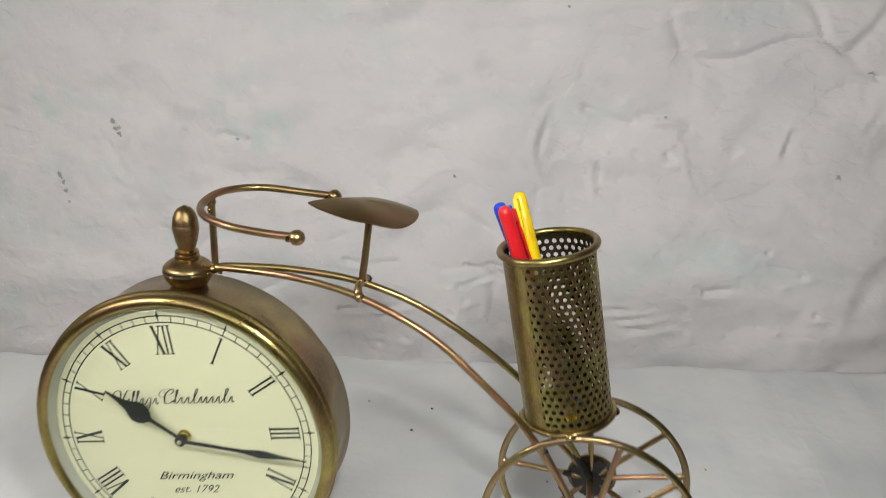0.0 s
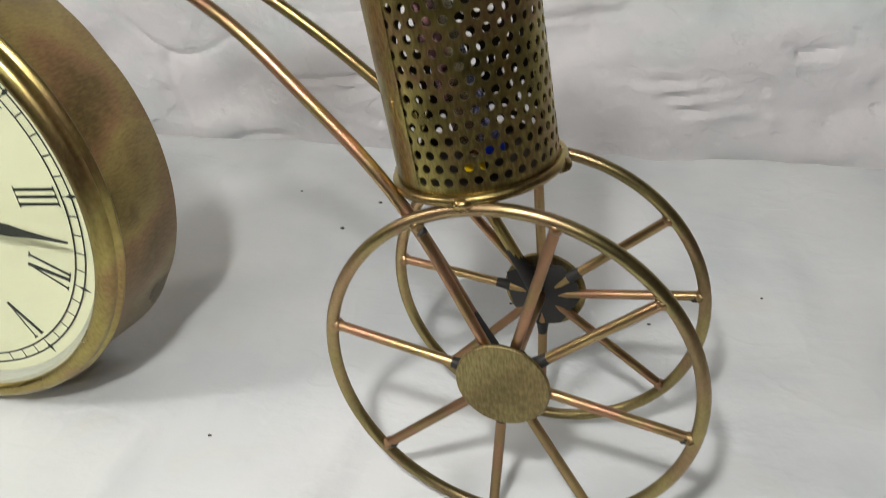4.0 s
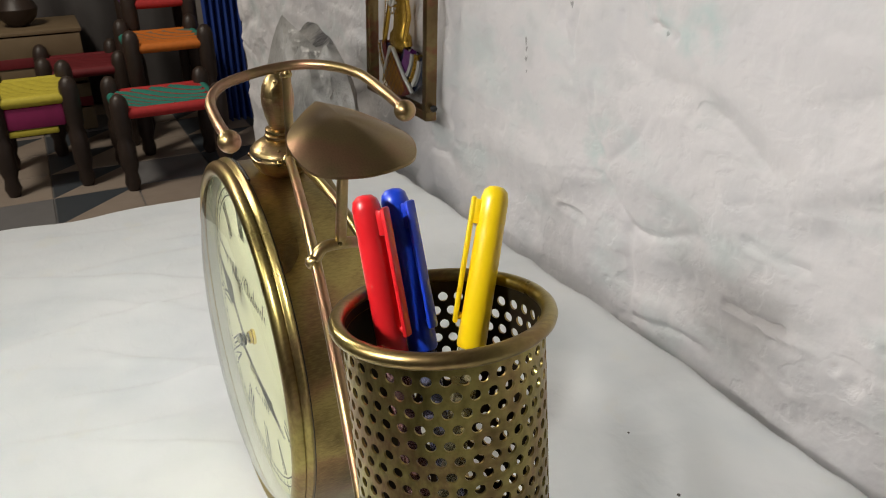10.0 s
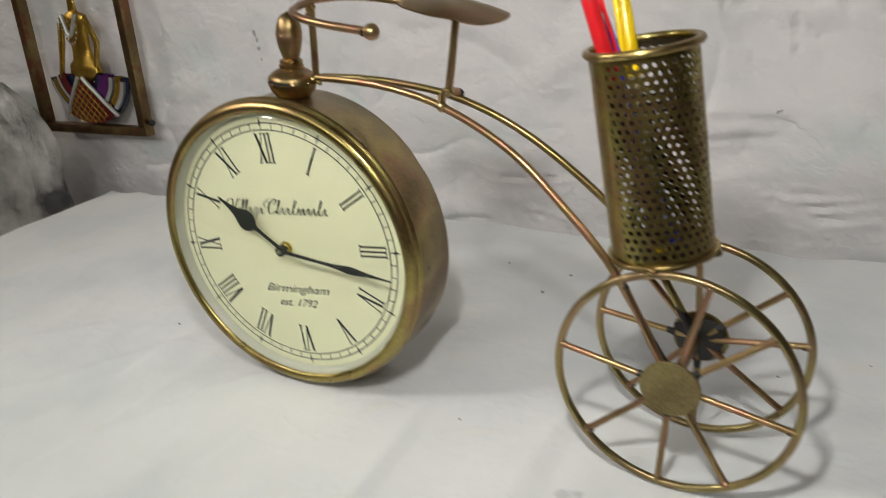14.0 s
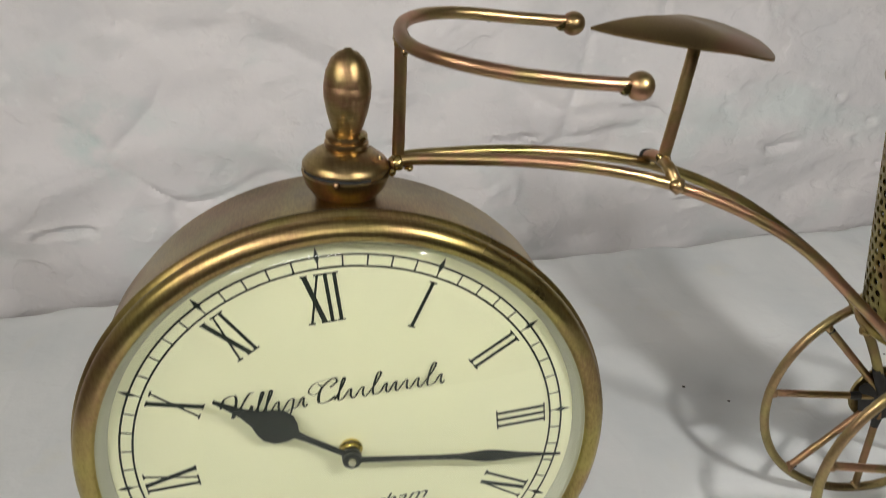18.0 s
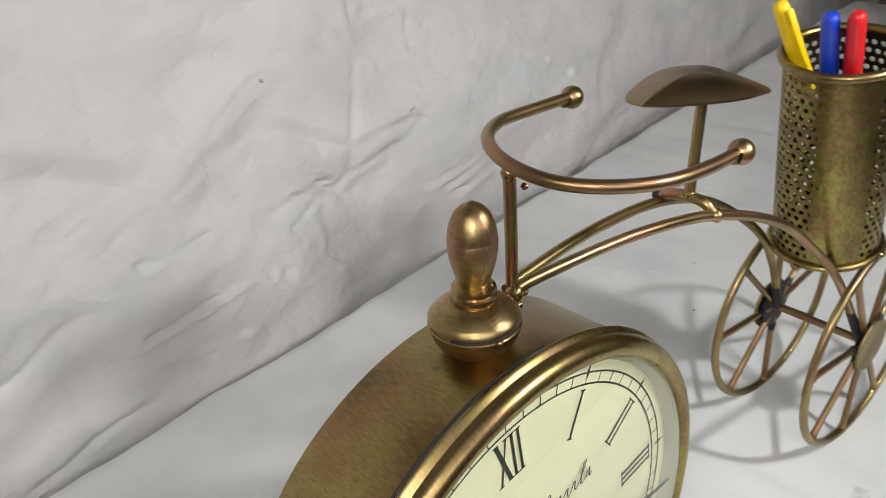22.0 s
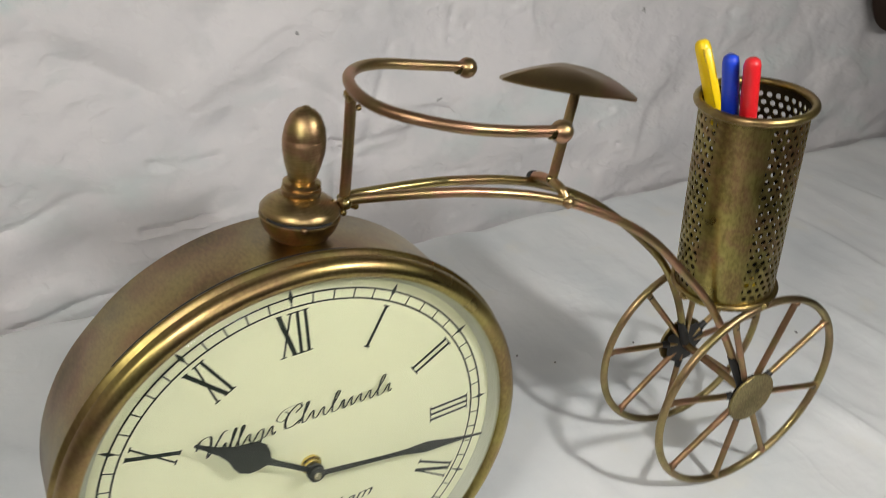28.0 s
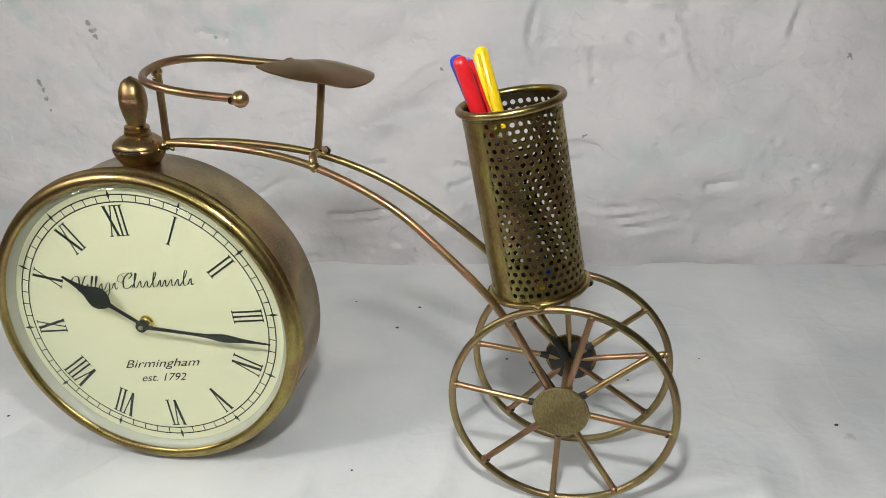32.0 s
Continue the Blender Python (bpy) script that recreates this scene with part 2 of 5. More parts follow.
MARKS = [(x, 0.335, z, r) for x, z, r in ((-0.219, 0.229, 0.0036), (-0.217, 0.222, 0.0042), (-0.214, 0.215, 0.0028), (-0.289, 0.173, 0.0040), (-0.287, 0.166, 0.0036), (-0.284, 0.158, 0.0028),
         (-0.283, 0.146, 0.0026), (-0.092, 0.209, 0.0034), (0.25, 0.104, 0.0020), (0.468, 0.166, 0.0022), (0.316, 0.222, 0.0018), (0.485, 0.258, 0.0015), (0.122, 0.171, 0.0020), (0.229, 0.323, 0.0020))]
c_ = mixed(t_, spots(t_, MARKS, keep=(1, 0, 1)), c_, (0.34, 0.335, 0.33))
GREENS = [(-0.10, 0.335, 0.226, 0.026), (-0.055, 0.335, 0.215, 0.03), (-0.15, 0.335, 0.10, 0.04), (-0.28, 0.335, 0.25, 0.03)]
g_ = t_.nodes.new("ShaderNodeMath")
g_.operation = "MULTIPLY"
g_.inputs[1].default_value = 0.60
t_.links.new(mixed(t_, ramp(t_, noise_of(t_, 34, 5), [(0.42, (0, 0, 0)), (0.62, (1, 1, 1))]), (0.0, 0.0, 0.0), spots(t_, GREENS, keep=(1, 0, 1))), g_.inputs[0])
c_ = mixed(t_, g_.outputs[0], c_, (0.50, 0.64, 0.62))
t_.links.new(c_, b_.inputs["Base Color"])
step = ramp(t_, noise_of(t_, 15, 3, (1, 1, 1.5)), [(0.47, (0, 0, 0)), (0.53, (1, 1, 1)), (0.60, (1, 1, 1)), (0.66, (0.5, 0.5, 0.5))])
chip = ramp(t_, noise_of(t_, 48, 4, (1, 1, 1.3)), [(0.30, (0, 0, 0)), (0.40, (1, 1, 1))])
flake = ramp(t_, noise_of(t_, 24, 3, (1, 1, 1.2)), [(0.42, (0, 0, 0)), (0.46, (1, 1, 1)), (0.54, (1, 1, 1)), (0.62, (0.3, 0.3, 0.3))])
bumped(t_, b_, heights(t_, (flake, 0.22), (noise_of(t_, 240, 5), 0.08), (noise_of(t_, 75, 3), 0.55), (step, 0.30), (chip, 0.26)), 0.8, 0.0022)

CLOTH, t_, b_ = mat("white_cotton_cloth", (0.74, 0.75, 0.76), 0.85)
c_ = ramp(t_, noise_of(t_, 9, 4), [(0.32, (0.64, 0.675, 0.69)), (0.48, (0.715, 0.74, 0.745)), (0.64, (0.76, 0.775, 0.775))])
c_ = mixed(t_, ramp(t_, noise_of(t_, 26, 4), [(0.60, (0, 0, 0)), (0.78, (0.4, 0.4, 0.4))]), c_, (0.73, 0.71, 0.62))
SMUDGE = [(0.190, -0.05, -0.002, 0.006), (0.196, -0.046, -0.002, 0.005), (0.408, 0.046, -0.002, 0.004)]
g_ = t_.nodes.new("ShaderNodeMath")
g_.operation = "MULTIPLY"
g_.inputs[1].default_value = 0.55
t_.links.new(spots(t_, SMUDGE), g_.inputs[0])
c_ = mixed(t_, g_.outputs[0], c_, (0.42, 0.43, 0.44))
t_.links.new(c_, b_.inputs["Base Color"])
b_.inputs["Sheen Weight"].default_value = 0.15
crease = ramp(t_, noise_of(t_, 9, 3, (1.0, 0.45, 1)), [(0.40, (0, 0, 0)), (0.49, (0.7, 0.7, 0.7)), (0.50, (1, 1, 1)), (0.515, (0.2, 0.2, 0.2)), (0.62, (0, 0, 0))])
crinkle = ramp(t_, noise_of(t_, 21, 5, (0.7, 1.2, 1)), [(0.42, (0, 0, 0)), (0.50, (1, 1, 1)), (0.54, (0.3, 0.3, 0.3)), (0.66, (0, 0, 0))])
bumped(t_, b_, heights(t_, (noise_of(t_, 520, 4), 0.05), (noise_of(t_, 30, 3, (1, 0.6, 1)), 1.0), (crease, 0.10), (crinkle, 0.10)), 0.6, 0.0030)


def simple(name, c, rough=0.6, metal=0.0, vary=0.25, scale=14):
    m, t, b = mat(name, c, rough, metal)
    t.links.new(mixed(t, noise_of(t, scale, 5), c, tuple(v * (1 - vary) for v in c)), b.inputs["Base Color"])
    bumped(t, b, noise_of(t, scale * 14, 4), 0.2, 0.002)
    return m


DARKWOOD = simple("dark_turned_wood", (0.045, 0.028, 0.02), 0.45, 0, 0.5, 30)
CRATEW = simple("aged_crate_wood", (0.20, 0.14, 0.075), 0.7)
PLYWOOD = simple("pale_board", (0.42, 0.31, 0.18), 0.6)
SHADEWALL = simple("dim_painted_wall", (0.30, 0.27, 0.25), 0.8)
DARKPANEL = simple("dark_grey_board", (0.075, 0.068, 0.066), 0.7)
BLACKF = simple("black_fabric", (0.012, 0.014, 0.017), 0.8)
CEILM = simple("ceiling_paint", (0.72, 0.72, 0.70), 0.85, 0, 0.1, 4)
SLATE = simple("slate_tile", (0.05, 0.06, 0.07), 0.5)
STONE = simple("buff_stone_tile", (0.32, 0.26, 0.21), 0.55)
GREYT = simple("grey_stone_tile", (0.17, 0.165, 0.165), 0.55)
WEAVE = {n: simple("woven_" + n, c, 0.7, 0, 0.35, 60) for n, c in (("red", (0.55, 0.03, 0.03)), ("orange", (0.75, 0.20, 0.02)), ("teal", (0.03, 0.26, 0.20)),
         ("yellow", (0.62, 0.52, 0.05)), ("magenta", (0.34, 0.02, 0.12)), ("maroon", (0.18, 0.01, 0.015)), ("blue", (0.02, 0.06, 0.30)), ("greygreen", (0.16, 0.22, 0.17)), ("purple", (0.16, 0.06, 0.22)))}
FRAMEM = antique("picture_frame_brass", (0.30, 0.20, 0.10), (0.33, 0.25, 0.11), (0.32, 0.13, 0.08), (0.3, 0.5), (300, 300, 300), 40)
ENAMEL = {n: simple("enamel_" + n, c, 0.2, mtl, 0.3, 90) for n, c, mtl in (("gold", (0.52, 0.32, 0.05), 0.85), ("maroon", (0.10, 0.007, 0.012), 0.0), ("silver", (0.66, 0.66, 0.64), 0.6),
          ("violet", (0.05, 0.03, 0.20), 0.0), ("purple", (0.085, 0.012, 0.10), 0.0), ("slate", (0.015, 0.022, 0.05), 0.0))}
WRAP, t_, b_ = mat("grey_plastic_wrap", (0.34, 0.34, 0.32), 0.30)
t_.links.new(ramp(t_, noise_of(t_, 18, 5), [(0.34, (0.06, 0.06, 0.062)), (0.44, (0.28, 0.275, 0.26)), (0.56, (0.42, 0.41, 0.39)), (0.68, (0.58, 0.57, 0.55))]), b_.inputs["Base Color"])
bumped(t_, b_, heights(t_, (noise_of(t_, 22, 4, (1, 1, 0.4)), 1.0), (noise_of(t_, 70, 5), 0.5)), 0.9, 0.012)
CRUMB, _, _ = mat("dark_crumb", (0.06, 0.055, 0.05), 0.8)


# ---- mesh helpers ----
def link_mesh(name, bm, material, parent=None, label="", smooth=True):
    me = bpy.data.meshes.new(name)
    bm.to_mesh(me)
    bm.free()
    for m in material if isinstance(material, (list, tuple)) else [material]:
        me.materials.append(m)
    if smooth:
        me.polygons.foreach_set("use_smooth", [True] * len(me.polygons))
        me.set_sharp_from_angle(angle=radians(40))
    ob = new(name, me)
    if parent:
        ob.parent = parent
    if label:
        ob["label"] = label
    return ob


def part(name, bm, material, parent, label=""):
    return link_mesh(name, bm, material, parent, label)


def thing(name, m, label, category, group="", kind=""):
    ob = new(name)
    ob.empty_display_size = 0.02
    ob.matrix_world = m
    return tagged(ob, label, category, group, kind)


def box(bm, x0, x1, y0, y1, z0, z1, bevel=0.0, m=None):
    r = bmesh.ops.create_cube(bm, size=1.0)
    vs = r["verts"]
    for v in vs:
        v.co = Vector((x0 + (v.co.x + 0.5) * (x1 - x0), y0 + (v.co.y + 0.5) * (y1 - y0), z0 + (v.co.z + 0.5) * (z1 - z0)))
    if m:
        bmesh.ops.transform(bm, matrix=m, verts=vs)
    if bevel:
        es = list({e for v in vs for e in v.link_edges})
        bmesh.ops.bevel(bm, geom=es, offset=bevel, segments=2, affect="EDGES", profile=0.5)
    return bm


def frames_along(pts, closed=False):
    """Tangent frames carried along a line without twist."""
    n = len(pts)
    tans = []
    for i in range(n):
        a = pts[(i - 1) % n] if closed or i > 0 else pts[i]
        b = pts[(i + 1) % n] if closed or i < n - 1 else pts[i]
        tans.append((b - a).normalized())
    up = Vector((0, 0, 1)) if abs(tans[0].z) < 0.9 else Vector((1, 0, 0))
    side = tans[0].cross(up).normalized()
    out = []
    for tan in tans:
        side = (side - tan * side.dot(tan)).normalized()
        out.append((side, tan.cross(side)))
    return out


def rod(bm, pts, radius, sides=12, closed=False, caps=True, radii=None):
    pts = [Vector(p) for p in pts]
    rings = []
    for i, (p, (s, u)) in enumerate(zip(pts, frames_along(pts, closed))):
        r = radii[i] if radii else radius
        rings.append([bm.verts.new(p + r * (math.cos(a) * s + math.sin(a) * u)) for a in (2 * math.pi * k / sides for k in range(sides))])
    last = len(rings) if closed else len(rings) - 1
    for i in range(last):
        a, b = rings[i], rings[(i + 1) % len(rings)]
        for k in range(sides):
            bm.faces.new((a[k], a[(k + 1) % sides], b[(k + 1) % sides], b[k]))
    if caps and not closed:
        bm.faces.new(rings[0][::-1])
        bm.faces.new(rings[-1])
    return bm


def turned(bm, profile, sides=48, m=None):
    """A body turned about z from (radius, height) pairs; a radius of 0 closes it."""
    rings, made = [], []
    for r, z in profile:
        if r <= 1e-7:
            ring = [bm.verts.new((0, 0, z))]
        else:
            ring = [bm.verts.new((r * math.cos(2 * math.pi * k / sides), r * math.sin(2 * math.pi * k / sides), z)) for k in range(sides)]
        rings.append(ring)
        made += ring
    for a, b in zip(rings, rings[1:]):
        for k in range(sides):
            k2 = (k + 1) % sides
            if len(a) == 1 and len(b) > 1:
                bm.faces.new((a[0], b[k2], b[k]))
            elif len(b) == 1 and len(a) > 1:
                bm.faces.new((a[k], a[k2], b[0]))
            elif len(a) > 1:
                bm.faces.new((a[k], a[k2], b[k2], b[k]))
    if m:
        bmesh.ops.transform(bm, matrix=m, verts=made)
    bmesh.ops.recalc_face_normals(bm, faces=bm.faces)
    return bm


def smooth_line(knots, steps=8, closed=False):
    """Catmull-Rom line through the knots."""
    k = [Vector(p) for p in knots]
    if not closed:
        k = [2 * k[0] - k[1], *k, 2 * k[-1] - k[-2]]
    out = []
    for a, b, c, d in zip(k, k[1:], k[2:], k[3:]):
        for i in range(steps):
            t = i / steps
            out.append(0.5 * (2 * b + (c - a) * t + (2 * a - 5 * b + 4 * c - d) * t * t + (3 * b - a - 3 * c + d) * t ** 3))
    return out + [k[-2]]


def blob(bm, p, r, seed=0, squash=(1, 1, 1)):
    """A small uneven drop of weld metal."""
    res = bmesh.ops.create_icosphere(bm, subdivisions=2, radius=r)
    for v in res["verts"]:
        f = 1 + 0.25 * noise.noise(v.co / r * 1.3 + Vector((seed * 3.1, seed, 0)))
        v.co = Vector((v.co.x * squash[0], v.co.y * squash[1], v.co.z * squash[2])) * f + Vector(p)
    return bm


def new_bm():
    return bmesh.new()


# ---- the room ----
GOUGES = [(0.250, 0.020, 0.335, 0.026), (0.120, 0.054, 0.173, 0.069), (0.152, 0.078, 0.176, 0.060), (0.462, 0.033, 0.50, 0.040), (0.36, 0.055, 0.45, 0.072), (-0.112, 0.212, -0.079, 0.210),
          (-0.214, 0.181, -0.206, 0.171), (-0.145, 0.217, -0.129, 0.181), (-0.178, 0.152, -0.173, 0.131), (-0.217, 0.028, -0.177, 0.030), (0.210, 0.224, 0.200, 0.180), (0.260, 0.181, 0.261, 0.152),
          (0.324, 0.196, 0.342, 0.168), (0.405, 0.087, 0.418, 0.095), (-0.227, 0.208, -0.209, 0.172), (0.246, 0.233, 0.286, 0.220), (0.295, 0.227, 0.325, 0.215), (0.424, 0.187, 0.428, 0.207),
          (0.025, 0.287, 0.049, 0.282), (0.159, 0.264, 0.173, 0.255), (0.477, 0.258, 0.491, 0.256), (0.040, 0.030, 0.090, 0.034), (0.318, 0.185, 0.332, 0.195)]

CREVICES = [(-0.004, 0.029, 0.043, 0.031), (0.043, 0.031, 0.090, 0.028), (0.090, 0.028, 0.125, 0.039), (0.032, 0.001, 0.065, -0.003), (0.129, 0.075, 0.164, 0.077), (0.007, 0.082, 0.058, 0.083),
            (0.241, 0.030, 0.308, 0.033), (0.266, 0.014, 0.342, 0.009), (-0.106, 0.219, -0.077, 0.212), (0.310, 0.221, 0.329, 0.220), (-0.205, 0.209, -0.208, 0.177), (0.314, 0.189, 0.333, 0.213)]


def wall_height(x, z):
    """Relief of old whitewashed rubble masonry: soft lumps, block edges and plaster lips."""
    p = Vector((x, 0.0, z))
    warp = Vector((noise.noise(p * 13), 0, noise.noise(p * 13 + Vector((7, 3, 1))))) * 0.022
    q = p + warp
    d = noise.voronoi(Vector((q.x / 0.125, 0.3, q.z / 0.085)))[0]
    edge = d[1] - d[0]
    keep = max(0.0, noise.noise(p * 5 + Vector((2, 9, 4))) - 0.08) * 2.2
    seam = -0.0040 * min(1.0, keep) * math.exp(-(edge / 0.06) ** 2)
    lip = 0.0019 * math.tanh(16 * noise.noise(Vector((q.x * 6 + 3, 8, q.z * 13 + 1)))) * min(1.0, max(0.0, 0.5 + 1.3 * noise.noise(p * 6 + Vector((4, 4, 9)))))
    lip += 0.0013 * math.tanh(20 * noise.noise(Vector((q.x * 13 + 9, 2, q.z * 26 + 5)))) * max(0.0, noise.noise(p * 9 + Vector((1, 6, 2))))
    lump = 0.0055 * noise.noise(p * 7) + 0.0050 * noise.noise(Vector((q.x * 14 + 5, 5, q.z * 24 + 5))) + 0.0012 * noise.noise(p * 48)
    pit = -0.0060 * max(0.0, noise.noise(p * 60 + Vector((8, 1, 3))) - 0.42)
    gouge = 0.0
    for ax, az, bx, bz in GOUGES + CREVICES:
        ux, uz = bx - ax, bz - az
        t = min(1.0, max(0.0, ((q.x - ax) * ux + (q.z - az) * uz) / (ux * ux + uz * uz)))
        d = math.hypot(p.x + 0.3 * warp.x - ax - t * ux, p.z + 0.3 * warp.z - az - t * uz)
        if d < 0.02:
            # a torn crevice with a raised lip over it
            side = ((q.x - ax) * uz - (q.z - az) * ux) / math.hypot(ux, uz)
            gouge += 0.0024 * math.exp(-(((side - 0.004) / 0.004) ** 2) - (d / 0.009) ** 2) - 0.0040 * math.exp(-((d / 0.0030) ** 2))
    return seam + lip + lump + pit + gouge


def spread(a, b, fine0, fine1, fine, coarse):
    """Steps from a to b, close together between fine0 and fine1."""
    out = [a]
    while out[-1] < b - 1e-6:
        out.append(min(b, out[-1] + (fine if fine0 < out[-1] < fine1 else coarse)))
    return out


def relief_wall(name, x0, x1, z0, z1, y):
    bm = new_bm()
    xs, zs = spread(x0, x1, -0.50, 0.78, 0.0024, 0.008), spread(z0, z1, -0.06, 0.40, 0.0024, 0.008)
    grid = [[bm.verts.new((x, y - wall_height(x, z), z)) for x in xs] for z in zs]
    for a, b in zip(grid, grid[1:]):
        for i in range(len(xs) - 1):
            bm.faces.new((a[i], a[i + 1], b[i + 1], b[i]))
    # a thick back, so that the wall is a solid
    back = y + 0.2
    rim = [grid[0][0], grid[0][-1], grid[-1][-1], grid[-1][0]]
    deep = [bm.verts.new((v.co.x, back, v.co.z)) for v in rim]
    bm.faces.new(deep[::-1])
    ob = link_mesh(name, bm, WALLM)
    return tagged(ob, "rough whitewashed masonry wall with chips and stains", "wall", "", "structure")


relief_wall("wall_back", -1.5, 1.25, -0.35, 0.85, 0.341)


def slab(name, x0, x1, y0, y1, z0, z1, material, label, category="wall"):
    return tagged(link_mesh(name, box(new_bm(), x0, x1, y0, y1, z0, z1), material, smooth=False), label, category, "", "structure")


# unseen upper wall, coloured dark as if unlit so the brass reflects less
slab("wall_back_upper", -1.5, 1.25, 0.36, 0.52, 0.85, 1.95, SHADEWALL, "unseen wall above the rough masonry, coloured dark as if unlit")
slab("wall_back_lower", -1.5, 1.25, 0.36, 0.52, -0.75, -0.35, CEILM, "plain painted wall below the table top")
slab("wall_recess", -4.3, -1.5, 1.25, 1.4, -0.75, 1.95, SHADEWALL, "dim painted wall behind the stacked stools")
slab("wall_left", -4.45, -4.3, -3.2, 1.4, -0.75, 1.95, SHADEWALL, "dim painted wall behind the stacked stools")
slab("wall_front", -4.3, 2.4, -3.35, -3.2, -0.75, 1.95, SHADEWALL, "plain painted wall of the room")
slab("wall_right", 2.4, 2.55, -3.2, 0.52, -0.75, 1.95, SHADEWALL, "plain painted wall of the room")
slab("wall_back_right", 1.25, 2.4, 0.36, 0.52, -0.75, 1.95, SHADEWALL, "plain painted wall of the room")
slab("ceiling", -4.45, 2.55, -3.35, 1.4, 1.95, 2.05, CEILM, "plain white painted ceiling", "ceiling")

floor = tagged(link_mesh("floor", box(new_bm(), -4.45, 2.55, -3.35, 1.4, -0.80, -0.756), GREYT, smooth=False), "mixed stone tile floor of the room", "floor", "", "structure")


# ---- table and cloth ----
FOLDS = [(-0.124, -0.24, -0.086, -0.012), (-0.393, -0.20, -0.293, 0.024), (0.062, -0.24, 0.071, -0.105), 
         (0.271, -0.060, 0.272, -0.24), (0.350, 0.0, 0.373, -0.24), (-0.141, 0.198, -0.068, 0.118), (-0.023, -0.24, -0.007, -0.055),
         (-0.222, -0.24, -0.264, 0.033), (0.45, 0.10, 0.47, -0.24), (0.56, 0.20, 0.55, -0.10), (0.68, 0.20, 0.70, -0.20), (-0.46, -0.2, -0.42, 0.15),
         (-0.187, -0.086, -0.146, 0.005), (-0.146, -0.105, -0.125, 0.032), (-0.033, -0.159, -0.055, -0.041), (0.058, -0.186, 0.071, -0.109), (-0.383, 0.007, -0.364, 0.134), (0.166, 0.016, 0.174, -0.181),
         (0.225, -0.056, 0.289, -0.206), (0.088, -0.003, 0.084, -0.199), (0.366, -0.016, 0.429, -0.211), (-0.206, -0.087, -0.126, 0.008), (-0.089, -0.097, -0.043, -0.003), (-0.295, -0.074, -0.215, 0.026)]

# the sharpest kinks: both ends of the line, and its height
KINKS = [(-0.359, -0.105, -0.357, 0.045, 0.0030), (-0.191, -0.114, -0.123, 0.007, 0.0034), (-0.103, -0.112, -0.094, 0.007, 0.0026),
         (0.164, 0.021, 0.161, -0.033, 0.0026), (0.161, -0.033, 0.157, -0.105, 0.0030), (0.157, -0.105, 0.174, -0.185, 0.0024), (0.101, -0.150, 0.071, -0.188, 0.0026)]


def kink(x, y, ax, ay, bx, by, high):
    """A pinched ridge in cloth: steep on one side, long on the other, dying out at its ends."""
    ux, uy = bx - ax, by - ay
    n = math.hypot(ux, uy)
    t = ((x - ax) * ux + (y - ay) * uy) / (n * n)
    d = ((x - ax) * uy - (y - ay) * ux) / n
    if abs(d) > 0.05 or not -0.3 < t < 1.3:
        return 0.0
    end = max(0.0, min(1.0, 3 * (t + 0.3), 3 * (1.3 - t)))
    return end * high * math.exp(-abs(d) / (0.010 if d > 0 else 0.0035)) * (1 - math.exp(-abs(d / 0.0012) - 0.9))


def cloth_z(x, y):
    """Height of the cloth: soft folds that run from front to back, flatter under the clock."""
    z = -0.0008
    z -= 0.0026 * math.exp(-((x / 0.09) ** 2 + ((y - 0.05) / 0.05) ** 2))
    z += -0.0020 * math.exp(-(((x - 0.245) / 0.09) ** 2 + ((y - 0.01) / 0.09) ** 2))
    p = Vector((x * 9, y * 9, 0))
    wx, wy = x + 0.008 * noise.noise(p), y + 0.008 * noise.noise(p + Vector((4, 2, 7)))
    for k, (ax, ay, bx, by) in enumerate(FOLDS):
        ux, uy = bx - ax, by - ay
        n2 = ux * ux + uy * uy
        t = ((wx - ax) * ux + (wy - ay) * uy) / n2
        if -0.1 < t < 1.1:
            d = ((wx - ax) * uy - (wy - ay) * ux) / math.sqrt(n2)
            if abs(d) < 0.04:
                end = max(0.0, min(1.0, 4 * (t + 0.1), 4 * (1.1 - t)))
                w = 0.012 if d > 0 else 0.0040
                z += end * (0.0034 + 0.0014 * math.sin(k * 2.1)) * math.exp(-((d / w) ** 2))
    z += sum(kink(wx, wy, *line) for line in KINKS)
    open_ = 1 - math.exp(-(((x - 0.12) / 0.2) ** 4 + ((y - 0.08) / 0.10) ** 4))
    z += open_ * (0.0034 * noise.noise(Vector((x * 16, y * 9, 1))) + 0.0019 * noise.noise(Vector((x * 45, y * 16, 4))))
    return z


TX0, TX1, TY0, TY1 = -0.503, 1.02, -0.242, 0.297


